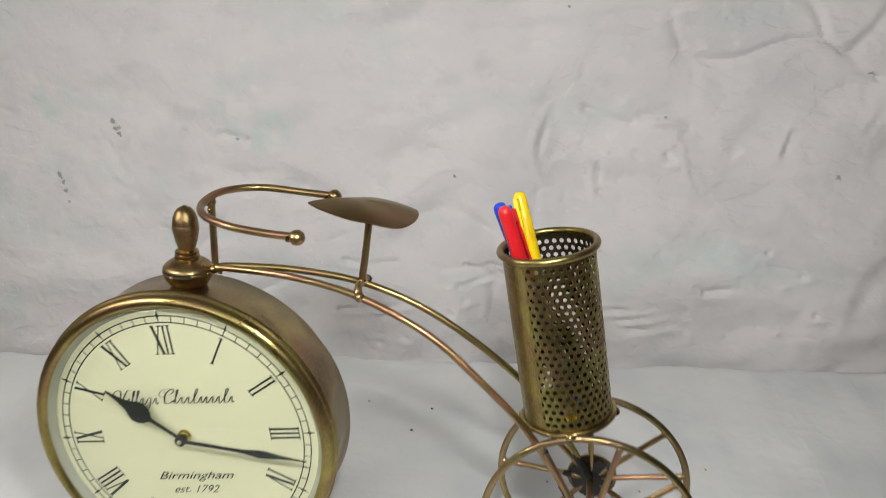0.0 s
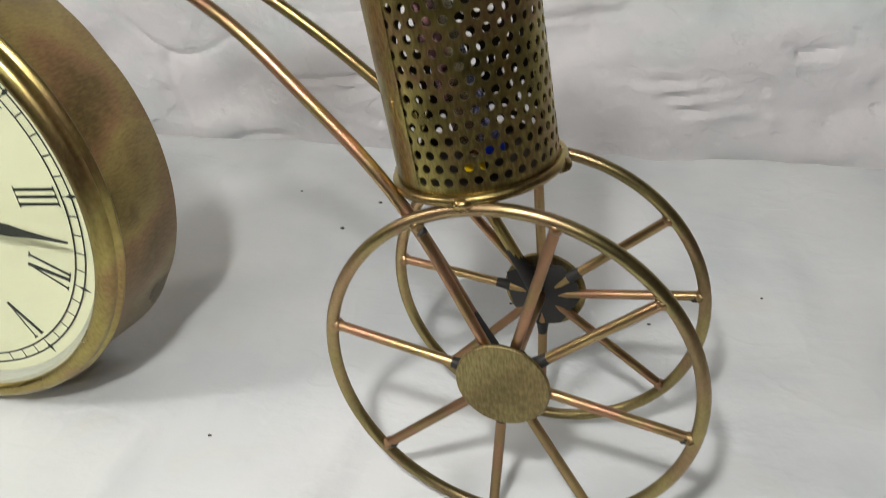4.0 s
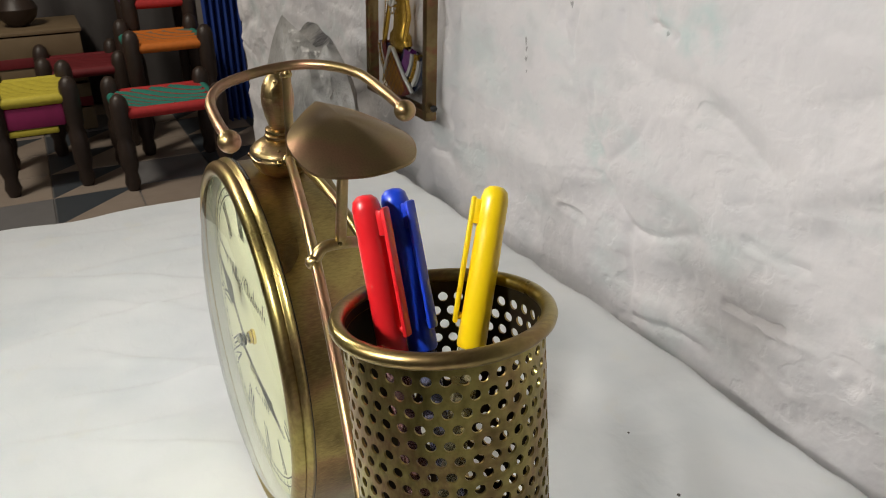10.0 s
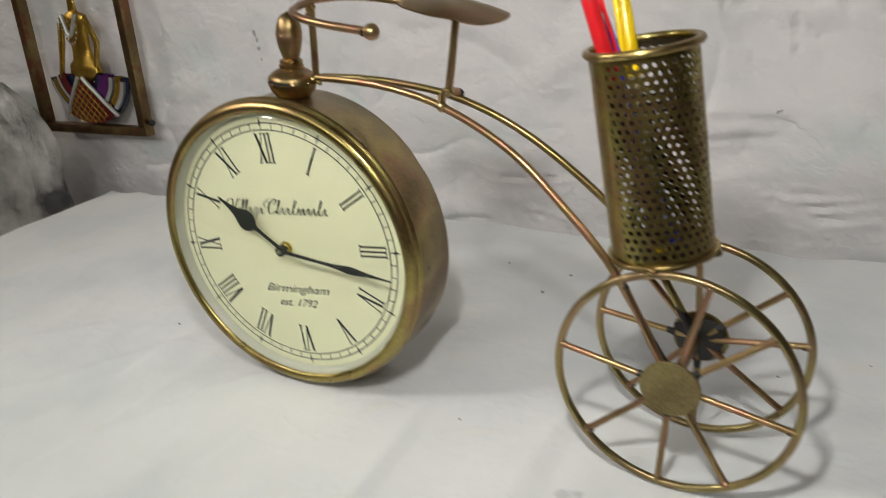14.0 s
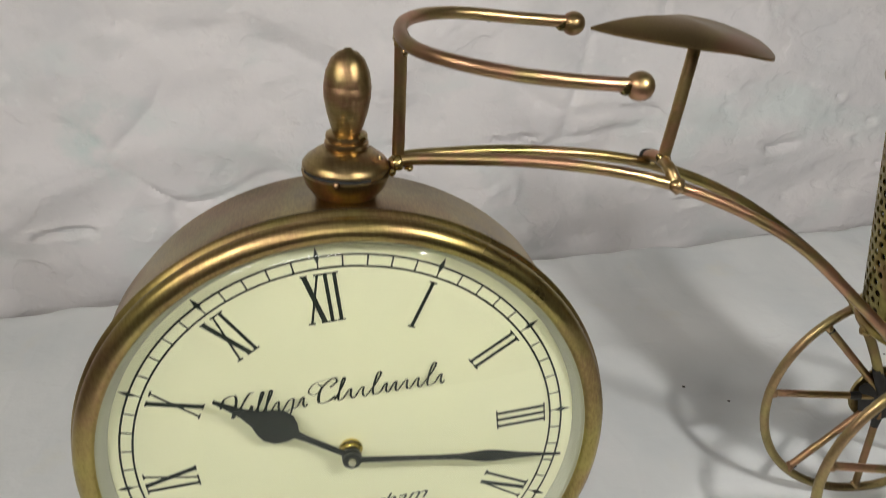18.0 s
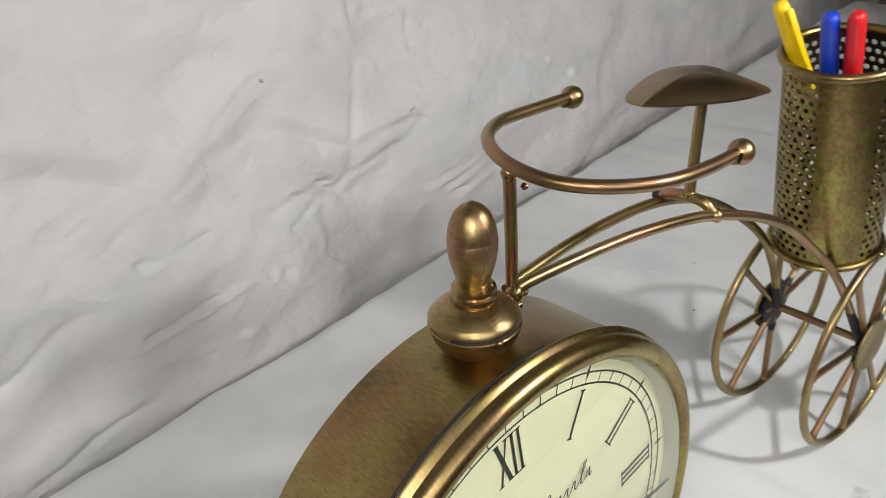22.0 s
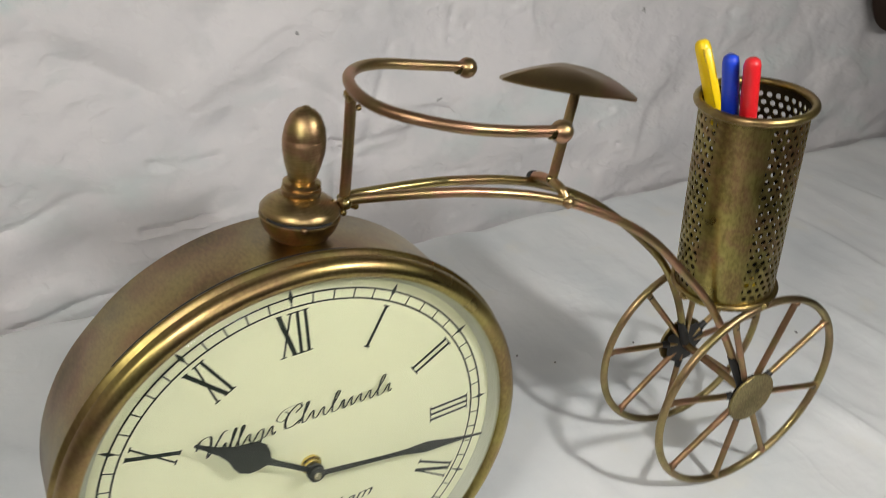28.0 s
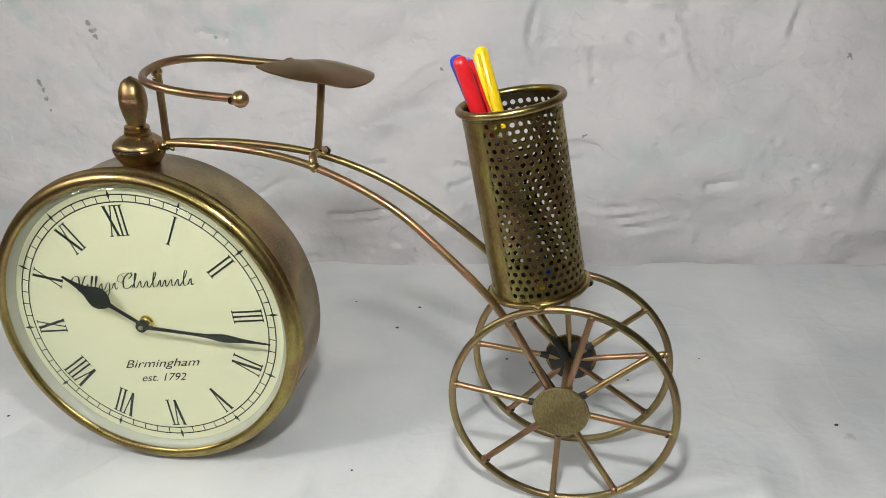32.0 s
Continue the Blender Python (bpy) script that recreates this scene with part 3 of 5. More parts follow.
def cloth_mesh():
    bm = new_bm()
    step = 0.0042
    nx, ny = round((TX1 - TX0) / step), round((TY1 - TY0) / step)
    xs = [TX0 + (TX1 - TX0) * i / nx for i in range(nx + 1)]
    ys = [TY0 + (TY1 - TY0) * j / ny for j in range(ny + 1)]

    def skew(x, y):
        return y + 0.030 * min(0.0, x) * (y - TY0) / (TY1 - TY0)

    def edge(x, y, z):
        d = min(x - TX0, TX1 - x, y - TY0, TY1 - y)
        return z - 0.004 * max(0.0, 1 - d / 0.012) ** 2

    grid = [[bm.verts.new((x, skew(x, y), edge(x, y, cloth_z(x, y)))) for x in xs] for y in ys]
    for a, b in zip(grid, grid[1:]):
        for i in range(nx):
            bm.faces.new((a[i], a[i + 1], b[i + 1], b[i]))
    border = grid[0][:-1] + [r[-1] for r in grid[:-1]] + grid[-1][:0:-1] + [r[0] for r in grid[:0:-1]]
    prev = border
    for k, dz in enumerate((0.006, 0.05, 0.12, 0.20, 0.28)):
        ring = []
        for v in border:
            c = v.co
            ox = (c.x > TX1 - 1e-4) - (c.x < TX0 + 1e-4)
            oy = (c.y > skew(c.x, TY1) - 1e-4) - (c.y < TY0 + 1e-4)
            s = 0.003 + 0.004 * k * (1 + noise.noise(Vector((c.x * 9, c.y * 9, k * 0.2))))
            s = min(s, 0.02)
            ring.append(bm.verts.new((c.x + ox * s, c.y + oy * s, c.z - dz)))
        for i in range(len(border)):
            j = (i + 1) % len(border)
            bm.faces.new((prev[j], prev[i], ring[i], ring[j]))
        prev = ring
    bmesh.ops.recalc_face_normals(bm, faces=bm.faces)
    return bm


tagged(link_mesh("tablecloth", cloth_mesh(), CLOTH), "creased white cotton cloth spread over the table, with small stains", "tablecloth")

table = thing("table", pose(0, 0, -0.75), "plain wooden work table hidden under a white cloth", "table")
part("tabletop", box(new_bm(), TX0 + 0.006, TX1 - 0.006, TY0 + 0.006, TY1 - 0.030, 0.715, 0.739, 0.002), PLYWOOD, table)
for lx in (TX0 + 0.05, TX1 - 0.10):
    for ly in (TY0 + 0.03, TY1 - 0.08):
        part("leg", box(new_bm(), lx, lx + 0.05, ly, ly + 0.05, -0.002, 0.715, 0.003), DARKWOOD, table)

# ---- the tricycle clock: local frame has the dial in the plane y = 0, twelve o'clock up ----
trike = thing("tricycle_clock", pose(-0.0064, 0.00152, 0.09597, -0.906, -3.815, 0.0), "antique brass tricycle table clock with cream dial and pen cup", "clock")
TO_Y = pose(0, 0, 0, 90, 0, 0)  # turns a body about z into one about -y


def ring_profile(profile, material, name, parent, sides=160, label=""):
    """A body turned about the dial's axis from (radius, y) pairs."""
    bm = turned(new_bm(), [(r, -y) for r, y in profile], sides, TO_Y)
    return part(name, bm, material, parent, label)


case = ring_profile([(0.0, 0.0415), (0.060, 0.0415), (0.090, 0.0415), (0.0925, 0.0410), (0.0933, 0.0397), (0.0933, 0.0000), (0.0925, -0.0006), (0.0897, -0.0006), (0.0897, 0.0015), (0.0, 0.0015)],
             BODY, "case", trike, label="round brushed antique brass drum case")
for v in case.data.vertices:
    # the back sits a little low, and its edge is dented where it was knocked
    k = max(0.0, v.co.y) / 0.0415
    a = math.atan2(v.co.z, v.co.x)
    dent = sum(d * math.exp(-((a - c) / w) ** 2) for c, w, d in ((-2.72, 0.06, 0.0011), (-2.35, 0.10, 0.0010), (0.5, 0.08, 0.0006), (2.3, 0.12, 0.0005), (-0.6, 0.1, 0.0006)))
    v.co = Vector((v.co.x * (1 + (0.0002 - dent) * k / 0.0933), v.co.y, v.co.z * (1 + (0.0022 - dent) * k / 0.0933) - 0.0026 * k - 0.0006))
bezel = ring_profile([(0.0890, 0.0022), (0.0944, 0.0022), (0.0956, 0.0016), (0.0961, 0.0005), (0.0956, -0.0007), (0.0946, -0.0014), (0.0943, -0.0019), (0.0949, -0.0026),
                      (0.0948, -0.0044), (0.0938, -0.0062), (0.0921, -0.0073), (0.0904, -0.0077), (0.0888, -0.0073), (0.0878, -0.0064), (0.0874, -0.0054), (0.0878, -0.0048), (0.0897, -0.0040), (0.0897, 0.0010)],
                     BEZEL, "bezel", trike, label="ridged polished brass bezel")
bezel.location = (0.0003, 0.0, -0.0004)
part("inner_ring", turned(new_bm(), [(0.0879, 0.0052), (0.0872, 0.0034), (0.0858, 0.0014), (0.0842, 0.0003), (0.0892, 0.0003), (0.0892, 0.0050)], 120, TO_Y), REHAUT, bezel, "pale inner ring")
# two solid dark rings imitate the shade in the gaps round the bezel
part("seam", turned(new_bm(), [(0.0896, -0.0012), (0.0935, -0.0012), (0.0935, -0.0017), (0.0896, -0.0017)], 120, TO_Y), DARKW, bezel, "dark ring put in for the shaded gap between case and bezel")
part("rear_seam_shade", turned(new_bm(), [(0.0925, -0.0028), (0.0938, -0.0028), (0.0938, -0.0020), (0.0925, -0.0020)], 120, TO_Y), DARKW, bezel, "dark ring put in for the shaded gap behind the bezel")
part("liner", rod(new_bm(), [(0.0940 * math.sin(radians(a)), 0.0030, 0.0940 * math.cos(radians(a))) for a in range(-44, -11, 2)], 0.0005, 8), LINER, bezel, "strip of white liner showing in the gap")
# solid dark rod in place of the shade inside the open gap
part("liner_gap_shade", rod(new_bm(), [(0.0945 * math.sin(radians(a)), 0.0025, 0.0945 * math.cos(radians(a))) for a in range(-40, 16, 2)], 0.0009, 8), DARKW, bezel, "dark rod put in for the shade of the open gap over the bezel")
dial = ring_profile([(0.0, 0.0), (0.03, 0.0), (0.06, 0.0), (0.0893, 0.0), (0.0893, 0.0012), (0.0, 0.0012)], DIAL, "dial", trike, label="cream dial with black roman numerals")
glass = ring_profile([(0.0876 * math.sin(a), -0.0046 - 0.0120 * math.cos(a)) for a in [radians(86) * k / 24 for k in range(25)]], GLASS, "glass", trike, label="domed clear glass")
glass.visible_shadow = False


# dial printing, each mark a thin raised film
def flat(bm, pts, y=-0.00025, h=0.0002):
    a = [bm.verts.new((x, y, z)) for x, z in pts]
    bm.faces.new(a)
    return bm


def bar(bm, p, q, w0, w1=None, y=-0.00025):
    w1 = w0 if w1 is None else w1
    d = Vector((q[0] - p[0], q[1] - p[1])).normalized()
    n = Vector((-d.y, d.x))
    return flat(bm, [(p[0] + n.x * w0, p[1] + n.y * w0), (p[0] - n.x * w0, p[1] - n.y * w0), (q[0] - n.x * w1, q[1] - n.y * w1), (q[0] + n.x * w1, q[1] + n.y * w1)], y)


def annulus(bm, r, w, n=180, y=-0.00025):
    a = [bm.verts.new(((r - w) * math.sin(2 * math.pi * k / n), y, (r - w) * math.cos(2 * math.pi * k / n))) for k in range(n)]
    b = [bm.verts.new(((r + w) * math.sin(2 * math.pi * k / n), y, (r + w) * math.cos(2 * math.pi * k / n))) for k in range(n)]
    for k in range(n):
        bm.faces.new((a[k], b[k], b[(k + 1) % n], a[(k + 1) % n]))
    return bm


track = annulus(annulus(new_bm(), 0.0800, 0.00036), 0.0757, 0.00036)
for k in range(60):
    a = 2 * math.pi * k / 60
    u = (math.sin(a), math.cos(a))
    if k % 5:
        bar(track, (u[0] * 0.0757, u[1] * 0.0757), (u[0] * 0.0800, u[1] * 0.0800), 0.00028)
part("minute_track", track, INK, dial)
for k in range(12):
    a = 2 * math.pi * k / 12
    u, n = Vector((math.sin(a), math.cos(a))), Vector((math.cos(a), -math.sin(a)))
    bm = flat(new_bm(), [tuple(u * 0.0770), tuple(u * 0.0800 - n * 0.00095), tuple(u * 0.0836), tuple(u * 0.0800 + n * 0.00095)], -0.0003)
    bar(bm, tuple(u * 0.0757), tuple(u * 0.0800), 0.00022)
    part("hour_mark", bm, INK, dial)

R0, R1 = 0.0553, 0.0735


def numeral(text, hour):
    """A condensed roman numeral standing on the inner circle, its head outward."""
    wide = {"I": 0.0030, "V": 0.0066, "X": 0.0064}
    total = sum(wide[c] for c in text)
    x = -total / 2
    bm = new_bm()
    h0, h1 = R0, R1
    for c in text:
        w = wide[c]
        cx = x + w / 2
        s = w / 2 - 0.0010
        if c == "I":
            bar(bm, (cx, h0), (cx, h1), 0.00060, y=-0.00028)
            for hh in (h0, h1):
                bar(bm, (cx - 0.0014, hh), (cx + 0.0014, hh), 0.00030)
        elif c == "V":
            bar(bm, (cx - s, h1), (cx, h0), 0.00086, y=-0.00028)
            bar(bm, (cx + s, h1), (cx, h0), 0.00040, y=-0.00031)
            for sx in (-s, s):
                bar(bm, (cx + sx - 0.0012, h1), (cx + sx + 0.0012, h1), 0.00030)
        else:
            bar(bm, (cx - s, h1), (cx + s, h0), 0.00086, y=-0.00028)
            bar(bm, (cx + s, h1), (cx - s, h0), 0.00038, y=-0.00031)
            for sx in (-s, s):
                for hh in (h0, h1):
                    bar(bm, (cx + sx - 0.0012, hh), (cx + sx + 0.0012, hh), 0.00030)
        x += w
    ob = part("numeral", bm, INK, dial)
    ob.matrix_local = pose(0, 0, 0, 0, 30 * hour, 0)


for hour, text in enumerate(("XII", "I", "II", "III", "IV", "V", "VI", "VII", "VIII", "IX", "X", "XI")):
    numeral(text, hour)


def lettering(text, x0, x1, z, height, name):
    """Slanted lettering laid on the dial between x0 and x1, on the line z."""
    cu = bpy.data.curves.new(name, "FONT")
    cu.body, cu.size, cu.shear, cu.offset = text, 1.0, 0.50, 0.0
    tmp = bpy.data.objects.new(name, cu)
    scene.collection.objects.link(tmp)
    bpy.context.view_layer.update()
    me = bpy.data.meshes.new_from_object(tmp.evaluated_get(bpy.context.evaluated_depsgraph_get()))
    bpy.data.objects.remove(tmp)
    co = np.empty(len(me.vertices) * 3)
    me.vertices.foreach_get("co", co)
    co = co.reshape(-1, 3)
    sx = (x1 - x0) / (co[:, 0].max() - co[:, 0].min())
    sz = height / 0.72
    out = np.stack([x0 + (co[:, 0] - co[:, 0].min()) * sx, np.full(len(co), -0.0003), z + co[:, 1] * sz], 1)
    me.vertices.foreach_set("co", out.ravel())
    me.materials.clear()
    me.materials.append(INK)
    ob = new(name, me)
    ob.parent = dial
    return ob


def stroke(bm, pts, w, slant=0.34, wide=1.0):
    """A pen stroke with swelling width through the points (x, z), slanted."""
    line = smooth_line([(wide * x + slant * z, 0, z) for x, z in pts], 6)
    n = len(line)
    for i in range(n - 1):
        down = abs((line[i + 1] - line[i]).normalized().z)
        ww = w * (0.42 + 0.80 * down ** 2)
        bar(bm, (line[i].x, line[i].z), (line[i + 1].x, line[i + 1].z), ww, y=-0.00028 - 0.000002 * i)
    return bm


def flourish(x0, z0, slots, name):
    """A maker's line as one flowing pen scrawl that spells nothing: a swirled head, then waves with high and low loops."""
    bm = new_bm()
    if slots[0] == "swirl":
        stroke(bm, [(-0.0030, 0.0050), (-0.0022, 0.0088), (0.0012, 0.0096), (0.0022, 0.0060), (0.0018, 0.0002), (0.0040, 0.0040), (0.0060, 0.0092), (0.0078, 0.0096)], 0.00040)
        x = x0 + 0.0068
    else:
        stroke(bm, [(0.0036, 0.0062), (0.0056, 0.0084), (0.0036, 0.0097), (0.0004, 0.0062), (0.0006, 0.0008), (0.0036, 0.0002), (0.0062, 0.0022)], 0.00042)
        stroke(bm, [(0.0056, 0.0100), (-0.0016, 0.0094), (-0.0040, 0.0060), (-0.0014, 0.0042), (0.0006, 0.0066), (-0.0012, 0.0086)], 0.00024)
        x = x0 + 0.0062
    h, line = 0.0041, []
    for kind, w in slots[1:]:
        shape = {"low": ((0.0, 0.15), (0.30, 0.85), (0.52, 1.0), (0.58, 0.35), (0.80, 0.0)),
                 "tall": ((0.0, 0.1), (0.50, 1.2), (0.72, 2.15), (0.45, 2.2), (0.36, 1.0), (0.50, 0.05)),
                 "deep": ((0.0, 0.1), (0.30, 0.95), (0.66, 0.95), (0.62, -0.5), (0.30, -1.05), (-0.05, -0.8), (0.40, -0.1))}[kind]
        line += [(x + w * u - x0, h * v) for u, v in shape]
        x += w
    line.append((x - x0, 0.0012))
    stroke(bm, line, 0.00032)
    ob = part(name, bm, INK, dial)
    ob.matrix_local = pose(x0, 0, z0)


flourish(-0.0402, 0.0222, ["swirl", ("low", 0.0024), ("tall", 0.0028), ("tall", 0.0030), ("low", 0.0044), ("deep", 0.0046), ("low", 0.0038)], "pen_flourish")
flourish(-0.0090, 0.0222, ["hook", ("tall", 0.0030), ("low", 0.0044), ("low", 0.0042), ("tall", 0.0046), ("low", 0.0034), ("low", 0.0034), ("low", 0.0044), ("low", 0.0038), ("tall", 0.0046), ("low", 0.0036)], "pen_flourish")
lettering("Birmingham", -0.0240, 0.0262, -0.0313, 0.0056, "lettering")
lettering("est. 1792", -0.0155, 0.0150, -0.0412, 0.0054, "lettering")

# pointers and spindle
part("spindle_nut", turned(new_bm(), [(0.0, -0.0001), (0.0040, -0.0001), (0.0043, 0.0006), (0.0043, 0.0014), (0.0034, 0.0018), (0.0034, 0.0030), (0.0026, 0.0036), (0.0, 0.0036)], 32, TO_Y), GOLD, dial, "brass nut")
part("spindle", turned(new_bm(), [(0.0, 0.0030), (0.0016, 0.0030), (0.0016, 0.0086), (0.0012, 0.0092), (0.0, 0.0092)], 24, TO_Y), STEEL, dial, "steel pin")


def hand(outline, angle, y, name, boss):
    """A flat pressed hand from half its outline (along, half width)."""
    bm = new_bm()
    for yy in (y, y - 0.0005):
        left = [bm.verts.new((-w, yy, l)) for l, w in outline]
        right = [bm.verts.new((w, yy, l)) for l, w in outline]
        for i in range(len(outline) - 1):
            bm.faces.new((left[i], right[i], right[i + 1], left[i + 1]))
    bmesh.ops.recalc_face_normals(bm, faces=bm.faces)
    turned(bm, [(0.0, -y), (boss, -y), (boss, -y + 0.0010), (0.0, -y + 0.0010)], 28, TO_Y)
    ob = part(name, bm, HANDM, dial)
    ob.matrix_local = pose(0, 0, 0, 0, angle, 0)


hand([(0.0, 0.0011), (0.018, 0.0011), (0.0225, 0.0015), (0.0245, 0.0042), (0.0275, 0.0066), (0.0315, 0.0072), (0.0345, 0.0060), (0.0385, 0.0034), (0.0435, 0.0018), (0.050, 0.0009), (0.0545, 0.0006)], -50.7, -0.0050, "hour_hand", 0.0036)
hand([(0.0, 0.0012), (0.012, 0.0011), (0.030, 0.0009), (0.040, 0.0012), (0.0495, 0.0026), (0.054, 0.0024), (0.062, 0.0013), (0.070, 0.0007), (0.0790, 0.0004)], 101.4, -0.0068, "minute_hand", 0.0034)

# finial
FIN = pose(0.0121, 0.0215, 0.0885, 0, 9.0, 0)
finial_base = part("finial_base", turned(new_bm(), [(0.0, 0.0), (0.0078, 0.0006), (0.0105, 0.0030), (0.0132, 0.0065), (0.0146, 0.0102), (0.0148, 0.0112), (0.0143, 0.0116), (0.0138, 0.0114), (0.0134, 0.0126),
                                                   (0.0146, 0.0130), (0.0146, 0.0138), (0.0132, 0.0156), (0.0105, 0.0176), (0.0078, 0.0192), (0.0, 0.0196)], 56, FIN), FINM, trike, "two-part dish under the finial")
part("weld_bead", blob(new_bm(), FIN @ Vector((-0.004, -0.0142, 0.0112)), 0.0012, 3), COPPER, finial_base)
# dark rod laid into the groove to imitate its shade
part("slot", rod(new_bm(), [FIN @ Vector((0.0139 * math.cos(a), 0.0139 * math.sin(a), 0.0121)) for a in [radians(195 + 105 * k / 24) for k in range(25)]], 0.0007, 8), DARKW, finial_base, "dark rod put in for the shaded slot between the two halves")
part("finial_collar", turned(new_bm(), [(0.0, 0.0190), (0.0068, 0.0190), (0.0074, 0.0202), (0.0072, 0.0214), (0.0064, 0.0220), (0.0070, 0.0228), (0.0068, 0.0240), (0.0052, 0.0250), (0.0, 0.0250)], 40, FIN), BRASS, trike)
part("finial", turned(new_bm(), [(0.0, 0.0244), (0.0046, 0.0246), (0.0052, 0.0262), (0.0066, 0.0310), (0.0076, 0.0362), (0.0077, 0.0400), (0.00755, 0.0403), (0.0076, 0.0408), (0.0070, 0.0446), (0.0054, 0.0484), (0.0034, 0.0504), (0.0016, 0.0512), (0.0011, 0.0517), (0.0, 0.0519)], 48, FIN), FINM, trike, "turned copper-brown egg finial")

# frame rods
ROD = 0.0021


def dm(*p):
    return tuple(v / 10 for v in p)


NEAR = [dm(0.30, 0.205, 1.005), dm(0.42, 0.185, 1.003), dm(0.83, 0.103, 0.955), dm(1.22, 0.027, 0.845), dm(1.60, -0.043, 0.628), dm(1.867, -0.088, 0.360), dm(2.127, -0.131, 0.030), dm(2.395, -0.19, -0.50)]
FAR = [dm(0.30, 0.225, 1.005), dm(0.42, 0.232, 1.003), dm(0.79, 0.242, 0.955), dm(1.22, 0.242, 0.840), dm(1.62, 0.239, 0.612), dm(2.03, 0.234, 0.232), dm(2.25, 0.245, -0.10), dm(2.43, 0.275, -0.515)]
part("frame_rod", rod(new_bm(), smooth_line(NEAR, 9), ROD), COPPER, trike)
part("frame_rod", rod(new_bm(), smooth_line(FAR, 9), ROD), OLIVE, trike)
for rod_end in (NEAR, FAR):
    low, end = Vector(rod_end[-2]).lerp(Vector(rod_end[-1]), 0.55), Vector(rod_end[-1])
    part("burnt_end", rod(new_bm(), [low, low.lerp(end, 0.3), low.lerp(end, 0.6), end], 0.0024, 12, radii=[0.00212, 0.0024, 0.0027, 0.0030]), DARKW, trike, "rod end burnt black by welding")
bm = blob(blob(new_bm(), dm(0.31, 0.20, 1.0), 0.0030, 1), dm(0.26, 0.20, 0.985), 0.0024, 5)
rnd_w = random.Random(8)
for k in range(14):
    blob(bm, (0.0305 + rnd_w.uniform(-0.006, 0.005), 0.0185 + rnd_w.uniform(-0.003, 0.005), 0.0995 + rnd_w.uniform(-0.003, 0.004)), rnd_w.uniform(0.0006, 0.0014), k)
part("weld", bm, BRASS, trike)
cross = part("cross_bar", rod(new_bm(), smooth_line([dm(1.222, 0.022, 0.852), dm(1.215, 0.06, 0.893), dm(1.218, 0.13, 0.898), dm(1.216, 0.20, 0.890), dm(1.216, 0.25, 0.868)], 6), 0.0022), COPPER, trike)
part("weld", blob(new_bm(), dm(1.222, 0.018, 0.848), 0.0030, 2), COPPER, cross)
part("weld", blob(new_bm(), dm(1.216, 0.255, 0.866), 0.0030, 4), DARKW, cross)
part("weld", blob(new_bm(), dm(1.219, 0.127, 0.905), 0.0026, 6), BRASS, cross)

# handlebar
part("handlebar_post", rod(new_bm(), [dm(0.312, 0.213, 0.985), dm(0.342, 0.215, 1.19), dm(0.374, 0.217, 1.428)], 0.0021), COPPER, trike)
U = [dm(0.985, -0.182, 1.282), dm(0.80, -0.183, 1.320), dm(0.62, -0.165, 1.362), dm(0.475, -0.09, 1.396), dm(0.39, 0.03, 1.414), dm(0.365, 0.155, 1.430), dm(0.395, 0.29, 1.440), dm(0.485, 0.405, 1.430), dm(0.62, 0.475, 1.404), dm(0.80, 0.492, 1.364), dm(1.01, 0.495, 1.322)]
handlebar = part("handlebar", rod(new_bm(), smooth_line(U, 8), 0.0022), COPPER, trike)
for p in (dm(0.998, -0.184, 1.279), dm(1.022, 0.496, 1.315)):
    res = new_bm()
    bmesh.ops.create_uvsphere(res, u_segments=32, v_segments=20, radius=0.0043)
    bmesh.ops.translate(res, verts=res.verts, vec=p)
    part("grip_ball", res, COPPER, handlebar)
    part("weld", blob(new_bm(), (p[0] - 0.0042, p[1], p[2] + 0.0002), 0.0024, 7, (1, 1.1, 1.1)), BRASS, handlebar)
bm = blob(new_bm(), dm(0.372, 0.217, 1.404), 0.0027, 8)
rnd_w = random.Random(3)
for k in range(9):
    blob(bm, (0.0372 + rnd_w.uniform(-0.003, 0.002), 0.0190 + rnd_w.uniform(-0.003, 0.004), 0.1402 + rnd_w.uniform(-0.003, 0.003)), rnd_w.uniform(0.0006, 0.0013), k)
part("weld", bm, BRASS, handlebar)

# saddle
part("saddle_post", rod(new_bm(), [dm(1.219, 0.127, 0.895), dm(1.265, 0.131, 1.07), dm(1.322, 0.136, 1.300)], 0.0021), COPPER, trike)


